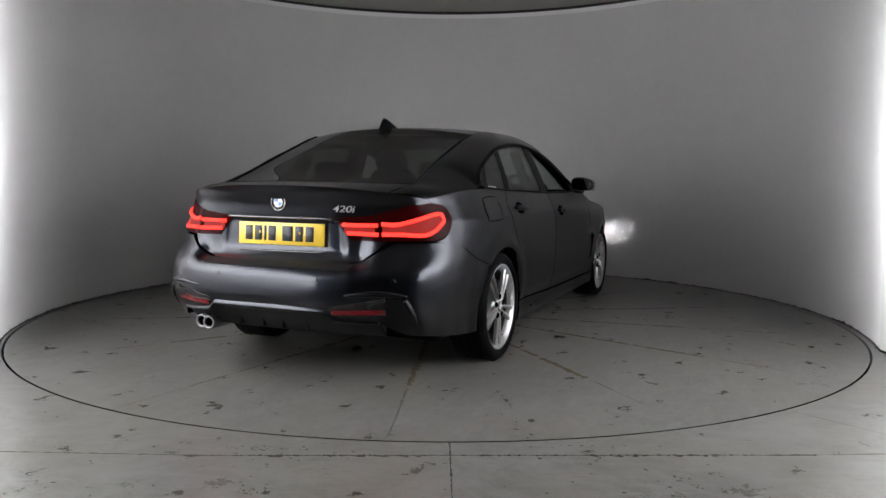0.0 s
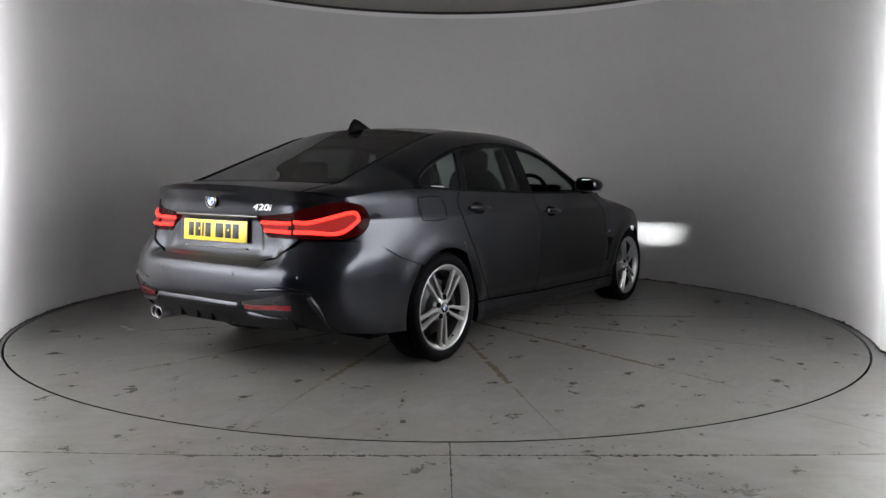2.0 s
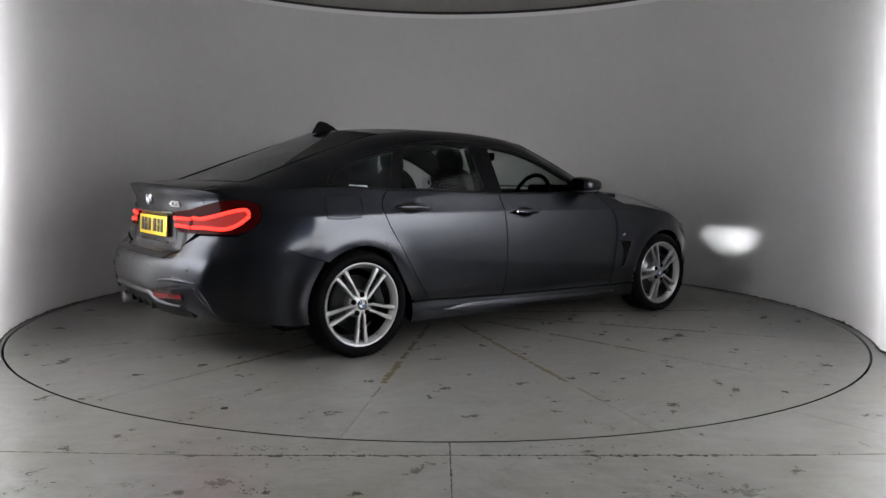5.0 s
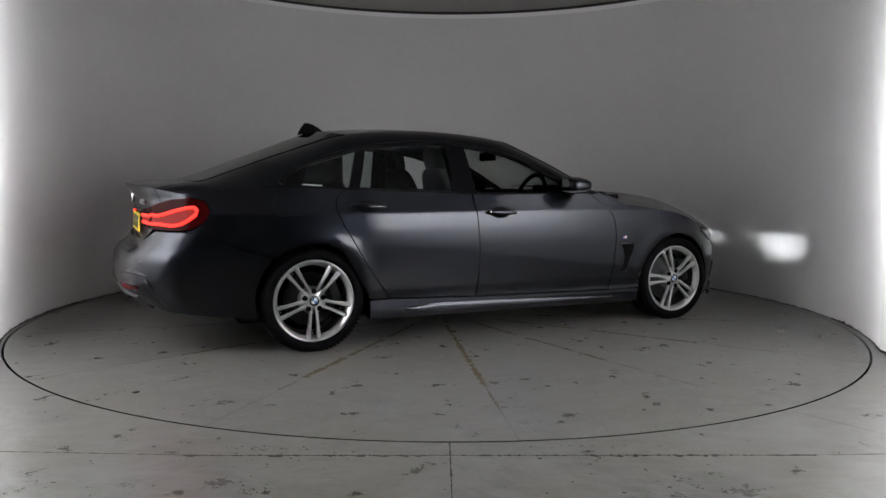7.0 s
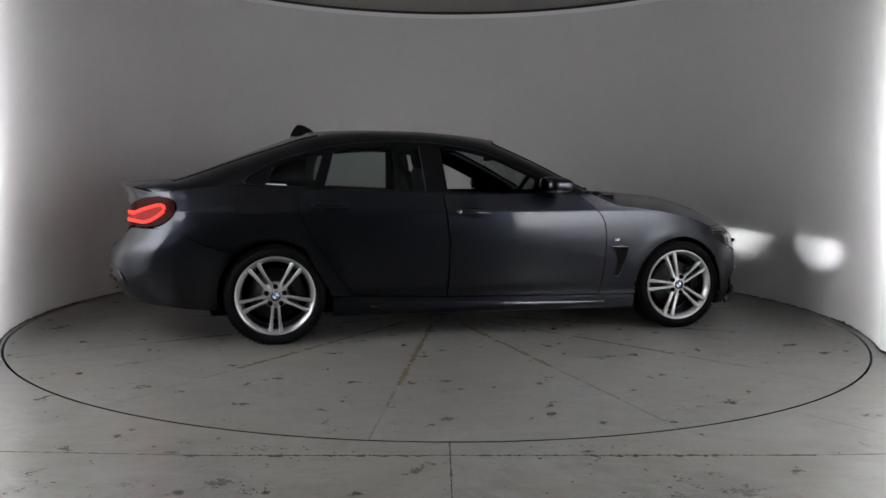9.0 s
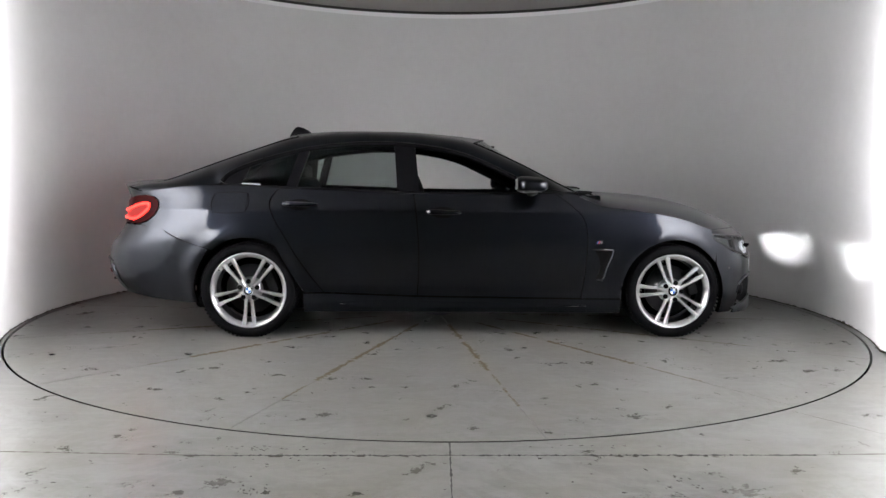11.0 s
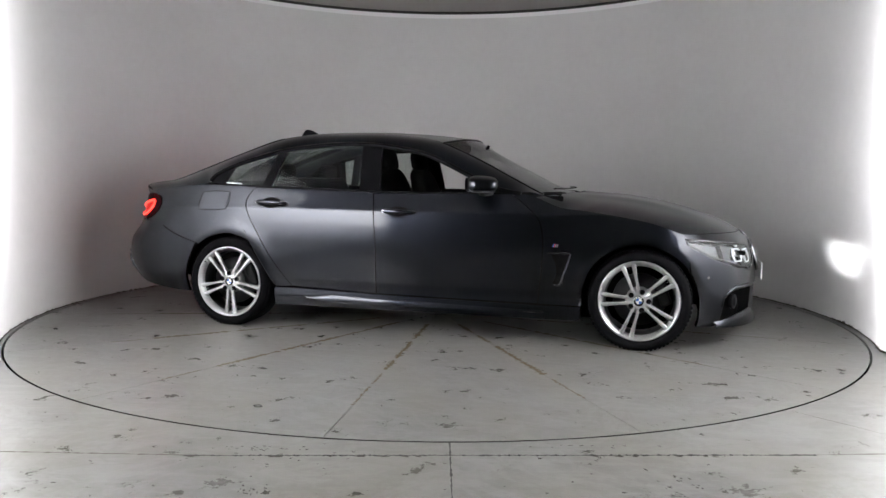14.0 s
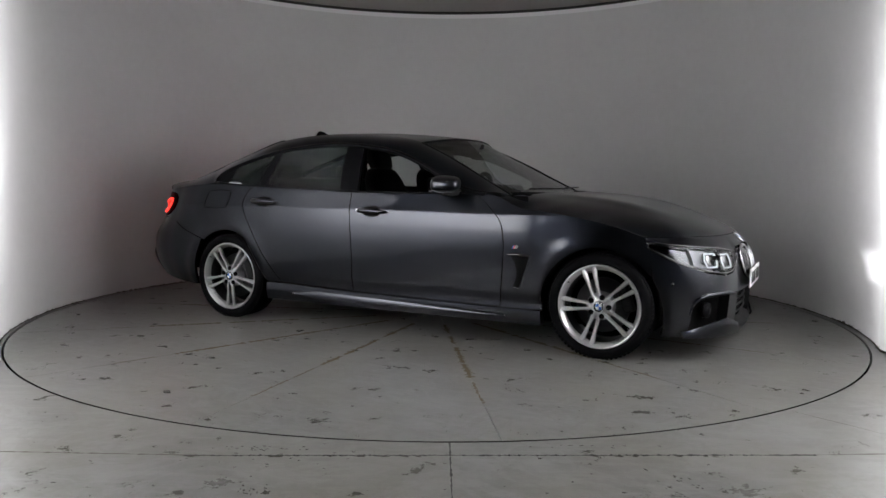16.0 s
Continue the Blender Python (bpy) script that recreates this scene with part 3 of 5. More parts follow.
k = 22
sx = np.linspace(0.78, 0.085, k)
mx = np.linspace(0.915, 0.185, k)
MID = pchip([0.18, 0.33, 0.53, 0.73, 0.935], [1.326, 1.231, 1.117, 1.017, 0.942])
WS = cross_patch(sx, mx, MID(mx))
ws = part("windscreen", slab_bm(WS, 0.005), M_SCREEN, car, "clear curved windscreen")
ws.visible_shadow = False
sx = np.linspace(0.08, -1.10, 30)
mx = np.linspace(0.18, -1.19, 30)
ROOFZ = pchip([-1.3, -1.19, -0.95, -0.7, -0.45, -0.2, 0.0, 0.2], [1.338, 1.351, 1.373, 1.380, 1.378, 1.367, 1.351, 1.327])
part("roof", skin_bm(cross_patch(sx, mx, ROOFZ(mx))), M_PAINT, car)
sx = np.linspace(-1.105, -2.0, 26)
mx = np.linspace(-1.195, -2.075, 26)
BACKZ = pchip([-2.08, -1.9, -1.7, -1.45, -1.195], [1.014, 1.072, 1.151, 1.249, 1.351])
BG = cross_patch(sx, mx, BACKZ(mx))
bg = part("rear_window", slab_bm(BG, 0.005), M_TINT, car, "tinted rear window")
bg.visible_shadow = False
# deck of the boot between rear window and lip
fr = cross_patch([-2.005], [-2.08], [1.020], 100)[0]
lp = lip if lip[0][1] < lip[-1][1] else lip[::-1]
vv = np.linspace(0, 1, 10)[:, None, None]
deck = fr[None] * (1 - vv) + lp[None] * vv + np.array([0, 0, 0.006]) * (4 * vv * (1 - vv))
part("boot_deck", skin_bm(deck, edges="v", gap=0.003), M_PAINT, boot)
# black borders of the glasses
for P, rows, nm in ((WS, (0, -1), "windscreen"), (BG, (0, -1), "rear")):
    for s in (0, -1):
        part("glass_border", tube_bm(P[:, s], 0.008, 8), M_SATIN, car)
    part("glass_border", tube_bm(P[-1], 0.008, 8), M_SATIN, car)
part("cowl_panel", slab_bm(cross_patch([0.80, 0.86], [0.97, 1.03], [0.965, 0.958], 40) + np.array([0, 0, -0.014]), 0.02), M_BLACK, car, "black plastic wiper cowl")
WP = WS[1] + np.array([0.012, 0, 0.02])
part("wiper", tube_bm(WP[6:24], 0.006, 6), M_BLACK, car, "black wiper blade")
part("wiper", tube_bm(WP[20:38] + np.array([0.02, 0, 0.004]), 0.006, 6), M_BLACK, car, "black wiper blade")

# hood
hs = side(WING_TOP[10:])
n_h = len(hs) - 1
uu = np.linspace(-1, 1, 61)
HZ = pchip([0.95, 1.26, 1.47, 1.68, 1.85, 1.95, 2.03], [0.960, 0.942, 0.914, 0.864, 0.804, 0.760, 0.712])
rows = []
for i in range(n_h + 1):
    p = hs[i]
    t = i / n_h
    xm = 0.98 + (2.02 - 0.98) * t
    w = 1 - np.abs(uu) ** 2.6
    wz = 1 - np.abs(uu) ** 3.0
    x = p[0] + (xm - p[0]) * w
    z = p[2] + (HZ(xm) - p[2]) * wz
    dome = 0.012 * np.exp(-((np.abs(uu) - 0.52) / 0.10) ** 2) * math.sin(math.pi * min(1, 0.15 + t))
    rows.append(np.stack([x, p[1] * -uu, z + dome], 1))
part("bonnet", skin_bm(np.array(rows), gap=0.003), M_PAINT, car)
HOOD_FRONT = np.array(rows)[-1]
na = -uu * at_x(1.70)
nzt = np.interp(np.abs(na), [0, at_front(0.27), at_front(0.31), at_front(0.5), at_x(1.82), at_x(1.70)], [0.662, 0.652, 0.628, 0.660, 0.686, 0.694])
nose_low = shell(na, nzt)
tv = np.linspace(0, 1, 5)[None, :, None]
strip = nose_low[:, None] * (1 - tv) + HOOD_FRONT[:, None] * tv
part("nose_panel", skin_bm(strip, 0.002, 0.02), M_PAINT, car)

# windows of the sides


def dlo_z(x):
    return np.interp(-np.asarray(x, float), -DLO[:, 0], DLO[:, 1])


def belt_z(x):
    return np.interp(x, [-1.56, -1.19, -0.9, -0.322, 0.1, 0.6], [1.0, 0.978, 0.972, 0.953, 0.950, 0.957])


def window_patch(x0, x1, inset=0.0, n=24, lean0=0.0, lean1=0.0):
    u = np.linspace(0, 1, n + 1)
    rows = []
    for t in u:
        xb = x0 + (x1 - x0) * t
        xt = (x0 + lean0) + (x1 + lean1 - x0 - lean0) * t
        zb, zt = belt_z(xb), dlo_z(xt) - 0.014
        s = np.linspace(0, 1, 9)
        rows.append(np.stack([xb + (xt - xb) * s, zb + (zt - zb) * s], 1))
    return pane(np.array(rows))


for sgn in (1, -1):
    m = (lambda P: P) if sgn > 0 else mirror_y
    g = part("rear_side_window", slab_bm(m(window_patch(-1.09, -0.43, lean0=0.075, lean1=-0.025)), 0.005), M_GLASS, car, "raised rear side window")
    g.visible_shadow = False
    g = part("quarter_window", slab_bm(m(window_patch(-1.44, -1.15, lean0=0.05, lean1=0.075)), 0.005), M_GLASS, car, "small quarter window")
    g.visible_shadow = False
    part("centre_pillar", slab_bm(m(window_patch(-0.43, -0.285, lean0=-0.025, lean1=-0.03, n=6)), 0.02, 0.002), M_SATIN, car, "gloss black centre pillar cover")
    part("window_divider", slab_bm(m(window_patch(-1.155, -1.085, lean0=0.075, lean1=0.075, n=4)), 0.02, 0.002), M_SATIN, car, "gloss black window divider")
    part("quarter_corner", slab_bm(m(window_patch(-1.56, -1.44, lean0=0.0, lean1=0.05, n=6)), 0.012, 0.001), M_SATIN, car)
    tri = pane(np.array([[(0.36, 0.952), (0.36, 0.96)], [(0.37, 0.952), (0.37, 1.03)], [(0.50, 0.955), (0.50, 0.985)], [(0.62, 0.957), (0.62, 0.962)]]))
    part("mirror_triangle", slab_bm(m(tri), 0.012, 0.003), M_SATIN, car)
    xs = np.linspace(-1.56, 0.62, 50)
    part("belt_moulding", tube_bm(m(pane(np.stack([xs, belt_z(xs) - 0.002], 1)) + (0, -0.006, 0)), 0.008, 6), M_SATIN, car, "gloss black window-sill moulding")
    part("window_seal", tube_bm(m(pane(DLO) + (0, -0.002, -0.008)), 0.016, 8), M_SATIN, car, "gloss black window surround")
p = pane(np.array([[(-1.44, 0.992), (-1.44, 1.002)], [(-1.32, 0.987), (-1.32, 0.997)]]))
part("window_script", slab_bm(p, 0.001, 0.003), M_BADGE, car, "small white script bar")

# roof aerial fin
fin = bmesh.new()
prof = [(0.0, 0.0, 0.045), (0.03, 0.030, 0.040), (0.07, 0.055, 0.032), (0.10, 0.066, 0.022), (0.125, 0.068, 0.012), (0.145, 0.05, 0.010), (0.165, 0.02, 0.012), (0.175, 0.0, 0.010)]
rings = []
for dx, h, w in prof:
    xx = -1.085 - dx
    zb = float(ROOFZ(max(-1.19, xx))) - max(0, -1.19 - xx) * 0.2 - 0.004
    rings.append([fin.verts.new((xx, w * math.cos(q), zb + (h + 0.006) * max(0, math.sin(q)) ** 0.8)) for q in np.linspace(0, math.pi, 11)])
for a, b in zip(rings, rings[1:]):
    for i in range(10):
        fin.faces.new((a[i], a[i + 1], b[i + 1], b[i]))
bmesh.ops.recalc_face_normals(fin, faces=fin.faces[:])
part("aerial_fin", fin, M_SATIN, car, "black shark-fin aerial")


# ---- front end ----
a_f = at_x(1.70)
a_g = at_x(1.747)


def nose_edge(zs, a0, n):
    A = np.linspace(-a0, a0, n + 1)
    b = np.abs(A)
    ks = np.array([at_front(k) if k < 1.0 else at_x(k) for k, _ in zs])
    o = np.argsort(ks)
    return np.stack([A, np.interp(b, ks[o], np.array([z for _, z in zs])[o])], 1)


topf = nose_edge([(0.0, 0.660), (0.28, 0.650), (0.315, 0.60), (0.36, 0.553), (0.42, 0.518), (0.50, 0.508), (0.62, 0.526), (1.841, 0.581), (1.80, 0.602), (1.70, 0.660)], a_f, 140)
lowf = nose_edge([(0.0, 0.405), (0.36, 0.392), (0.46, 0.396), (0.62, 0.388), (0.685, 0.374), (0.700, 0.33), (0.72, 0.17), (1.85, 0.150), (1.76, 0.150)], a_g, 140)
f_edge = line([(1.747, 0.150), (1.751, 0.305), (1.73, 0.415), (1.695, 0.498), (1.70, 0.652)], 22)
f_edge = np.stack([at_x(f_edge[:, 0]), f_edge[:, 1]], 1)
front_bumper = part("front_bumper", skin_bm(arcs(coons(lowf, topf, f_edge * (-1, 1), f_edge))), M_PAINT, car)
A = np.linspace(-at_front(0.70), at_front(0.70), 81)
back = arcs(np.stack(np.broadcast_arrays(A[:, None], np.linspace(0.16, 0.42, 8)[None]), -1)) + np.array([-0.07, 0, 0])
part("intake_mesh", skin_bm(back, 0, 0.02), M_DARK, front_bumper, "black lower air intake")
for zz in (0.25, 0.29, 0.33, 0.37):
    rr = arcs(np.stack([np.linspace(-at_front(0.40), at_front(0.40), 30), np.full(30, zz)], 1)) + np.array([-0.05, 0, 0])
    part("intake_bar", tube_bm(rr, 0.006, 6), M_BLACK, front_bumper)
A = np.linspace(-at_front(0.60), at_front(0.60), 61)
lipz = np.interp(np.abs(A), [0, at_front(0.40), at_front(0.60)], [0.165, 0.165, 0.150])
splitter = arcs(np.stack([np.stack([A, lipz - 0.02], 1), np.stack([A, lipz + 0.012], 1)], 1))
part("front_lip", skin_bm(splitter, 0, 0.09), M_BLACK, front_bumper, "black lower lip")
for sgn in (1, -1):
    f = (lambda q: q) if sgn > 0 else (lambda q: -np.asarray(q))
    B = np.linspace(at_front(0.36), at_front(0.46), 8)
    post = np.stack(np.broadcast_arrays(f(B)[:, None], np.linspace(0.17, 0.392, 10)[None]), -1).copy()
    post[..., 0] += sgn * 0.05 * np.linspace(1, 0, 10)[None]
    part("intake_post", skin_bm(arcs(post), 0, 0.08), M_BLACK, front_bumper)
    # painted blade that sweeps out under the side intake
    C = np.linspace(at_front(0.36), at_x(1.84), 30)
    tt = np.linspace(0, 1, 30)
    blade_top = np.interp(C, [0.36, 0.50, 0.65, 0.80, 0.90], [0.205, 0.250, 0.226, 0.186, 0.165])
    blade = np.stack([np.stack([f(C), 0.150 + 0 * tt], 1), np.stack([f(C), 0.168 + 0 * tt], 1), np.stack([f(C), blade_top], 1)], 1)
    blade3 = arcs(blade)
    blade3[:, :2, 0] += 0.022
    blade3[:, :2, 1] *= 1.012
    part("bumper_blade", slab_bm(blade3, 0.012, 0.008), M_PAINT, front_bumper, "painted blade under the side intake")
    # rolled rim over the side intake
    rim = [(at_front(0.38), 0.385), (at_front(0.46), 0.396), (at_front(0.58), 0.396), (at_front(0.655), 0.386), (at_front(0.70), 0.345), (at_front(0.715), 0.28)]
    part("intake_rim", tube_bm(arcs(spline([(float(f(a)), z) for a, z in rim], 30)), [0.004 + 0.010 * math.sin(math.pi * (i + 1) / 32) for i in range(31)], 8), M_PAINT, front_bumper)
    p = shell(float(f(at_front(0.60))), 0.30) + np.array([-0.035, 0, 0])
    part("fog_lamp", lathe_bm([(0.0, 0.012), (0.025, 0.010), (0.036, 0.0), (0.044, 0.004), (0.046, -0.02)], pose(*p, 0, 90, -25 * sgn), 28), M_SATIN, front_bumper, "round fog lamp")
    for s_a, s_z in ((at_front(0.50), 0.50), (at_x(1.80), 0.46)):
        p, q, r = shell(float(f(s_a)), s_z), shell(float(f(s_a + 0.01)), s_z), shell(float(f(s_a)), s_z + 0.01)
        n = np.cross(q - p, r - p)
        n = n / np.linalg.norm(n) * (1 if np.cross(q - p, r - p)[0] > 0 else -1)
        part("parking_sensor", lathe_bm([(0.0, 0.002), (0.008, 0.002), (0.010, 0.0), (0.010, -0.004)], look(p, p - n), 16), M_GLOSS, front_bumper)

    # kidney grille
    kid = [(0.035, 0.492), (0.045, 0.618), (0.07, 0.640), (0.20, 0.638), (0.262, 0.616), (0.272, 0.57), (0.245, 0.497), (0.19, 0.470), (0.07, 0.468)]
    loop = spline(kid + kid[:1], 60)[:-1]
    P3 = arcs(np.stack([f(np.array([at_front(y) for y in loop[:, 0]])), loop[:, 1]], 1)) + np.array([0.009, 0, 0])
    grille = part("kidney_grille", tube_bm(P3, 0.010, 8, True), M_FRAME, car, "chrome-framed grille with black slats")
    bmk = bmesh.new()
    c0 = bmk.verts.new(P3.mean(0) - (0.035, 0, 0))
    vs = [bmk.verts.new(q - np.array([0.02, 0, 0])) for q in P3]
    for i in range(60):
        bmk.faces.new((c0, vs[i], vs[(i + 1) % 60]))
    part("grille_backing", bmk, M_DARK, grille)
    for y in np.linspace(0.065, 0.245, 8):
        q0, q1 = shell(float(f(at_front(y))), 0.482), shell(float(f(at_front(y))), 0.636)
        mid = shell(float(f(at_front(y))), 0.56)
        part("slat", tube_bm(spline([q0, mid, q1], 8) + np.array([0.008, 0, 0]), 0.0045, 6), M_GLOSS, grille)

    # headlamp: dark bowl, two lit rings, projector lens, clear cover
    n = 40
    H = np.linspace(0, 1, n + 1)
    arc_in, arc_out = at_front(0.30), at_x(1.690)
    AA = arc_in + (arc_out - arc_in) * H
    hl_low = np.interp(AA, [arc_in, at_front(0.36), at_front(0.42), at_front(0.50), at_front(0.62), at_x(1.841), at_x(1.80), arc_out], [0.60, 0.556, 0.521, 0.511, 0.529, 0.584, 0.605, 0.668])
    hl_top = np.interp(AA, [arc_in, at_front(0.5), at_x(1.82), arc_out], [0.624, 0.656, 0.683, 0.690])
    g2 = np.stack([np.stack([f(AA), hl_low + (hl_top - hl_low) * q], 1) for q in np.linspace(0, 1, 11)], 1)
    LP = arcs(g2)
    i0, i1 = int(np.searchsorted(AA, at_front(0.505) - 0.058)), int(np.searchsorted(AA, at_front(0.505) + 0.058))
    lamp = part("headlamp", skin_bm(LP[:i0 + 1], 0.0, 0.05, -0.055), M_GLOSS, car, "slim headlamp with two lit rings")
    part("headlamp_bowl", skin_bm(LP[i1:], 0.0, 0.05, -0.055), M_GLOSS, lamp)
    cov = part("headlamp_cover", slab_bm(LP, 0.003, 0.001), M_LENS, lamp, "clear headlamp cover")
    cov.visible_shadow = False
    part("headlamp_trim", tube_bm(LP[:, 0], 0.005, 6), M_GLOSS, lamp)
    part("headlamp_trim", tube_bm(LP[:, -1], 0.005, 6), M_GLOSS, lamp)
    # bright reflector liner
    part("reflector_liner", skin_bm(LP[5:i0, 1:10], 0, 0.03, -0.035), M_LINER, lamp, "bright reflector liner")
    part("reflector_liner", skin_bm(LP[i1:25, 1:10], 0, 0.03, -0.035), M_LINER, lamp, "bright reflector liner")
    for yc, wd in ((0.44, 0.044), (0.575, 0.044)):
        ac, zc = at_front(yc), float(np.interp(at_front(yc), AA, (hl_low + hl_top) / 2)) - 0.004
        hh = 0.038
        hexa = [(-0.9, -1), (0.9, -1), (1.15, 0), (0.9, 1), (-0.9, 1), (-1.15, 0)]
        pts = []
        for (u0, w0), (u1, w1) in zip(hexa, hexa[1:] + hexa[:1]):
            for q in (0, 0.33, 0.66):
                pts.append((float(f(ac + wd * (u0 + (u1 - u0) * q))), zc + hh * (w0 + (w1 - w0) * q)))
        R3 = arcs(np.array(pts)) + np.array([-0.014, 0, 0])
        part("light_ring", tube_bm(R3, 0.0042, 6, True), M_DRL, lamp, "lit white daylight ring")
        pc = shell(float(f(ac)), zc)
        part("projector", lathe_bm([(0.0, 0.012), (0.018, 0.008), (0.030, 0.0), (0.036, -0.004), (0.038, -0.03)], pose(pc[0] - 0.03, pc[1], pc[2], 0, 90, 0), 28), M_CHROME, lamp, "round projector lens")
    # the lit source sits deep in a slot-shaped tunnel that throws the beam forward
    pc = shell(float(f(at_front(0.505))), 0.605)
    tun = bmesh.new()
    x1, x0 = pc[0] + 0.002, pc[0] - 0.14
    cor = [(-math.cos(t), 1 - math.sin(t)) for t in np.linspace(0, math.pi, 13)]
    ring0 = [tun.verts.new((x0, pc[1] + a * 0.052, 0.594 + b * 0.030)) for a, b in cor]
    ring1 = [tun.verts.new((x1, pc[1] + a * 0.055, 0.580 + b * 0.031)) for a, b in cor]
    for i in range(13):
        tun.faces.new((ring0[i], ring0[(i + 1) % 13], ring1[(i + 1) % 13], ring1[i]))
    tun.faces.new(ring0)
    part("beam_tunnel", tun, M_DARK, lamp, smooth=False)
    part("beam_source", box_bm(0.004, 0.070, 0.012, Matrix.Translation((x0 + 0.01, pc[1], 0.6145))), M_BEAM, lamp, "lit headlamp source")

# front plate and its holder
plate_x = shell(0.0, 0.47)[0] + 0.014
fp = part("front_number_plate", box_bm(0.008, 0.52, 0.111, Matrix.Translation((plate_x + 0.006, 0, 0.46)), 0.003), M_WHITE, car, "white front number plate")
for i in range(7):
    part("plate_bar", box_bm(0.002, 0.04, 0.07, Matrix.Translation((plate_x + 0.011, -0.195 + 0.062 * i + (0.025 if i > 3 else 0), 0.46))), M_INK, fp)
p = shell(0.0, 0.715)


def roundel(centre, normal, r, name, parent):
    """Round badge: dark ring, four blue and white quarters, chrome rim."""
    base = look(centre, Vector(centre) - Vector(normal))
    b = part(name, lathe_bm([(0.0, 0.002), (r * 0.95, 0.002), (r, 0.0), (r, -0.006)], base, 36), M_GLOSS, parent, "round badge with blue and white quarters")
    part("rim", lathe_bm([(r * 0.97, 0.0), (r * 0.97, 0.005), (r * 1.03, 0.005), (r * 1.03, -0.004)], base, 36), M_CHROME, b)
    part("inner_ring", lathe_bm([(r * 0.60, 0.002), (r * 0.60, 0.0045), (r * 0.66, 0.0045), (r * 0.66, 0.002)], base, 32), M_CHROME, b)
    for qd in range(4):
        bm = bmesh.new()
        c = bm.verts.new(base @ Vector((0, 0, 0.0035)))
        ar = [bm.verts.new(base @ Vector((r * 0.61 * math.cos(radians(90 * qd + 11.25 * i)), r * 0.61 * math.sin(radians(90 * qd + 11.25 * i)), 0.0035))) for i in range(9)]
        for i in range(8):
            bm.faces.new((c, ar[i], ar[i + 1]))
        part("quarter", bm, M_BLUE if qd % 2 else M_BADGE, b)
    for i in range(3):
        part("ring_mark", box_bm(r * 0.14, r * 0.2, 0.002, base @ pose(0, 0, 0, 0, 0, 55 + 35 * i) @ Matrix.Translation((r * 0.8, 0, 0.003))), M_BADGE, b)
    return b


roundel((2.057, 0, 0.692), (0.62, 0, 0.78), 0.041, "bonnet_badge", car)
rb = shell(HALF, 0.917)
roundel((rb[0] - 0.004, 0, 0.917), (-1, 0, 0.02), 0.041, "boot_badge", boot)

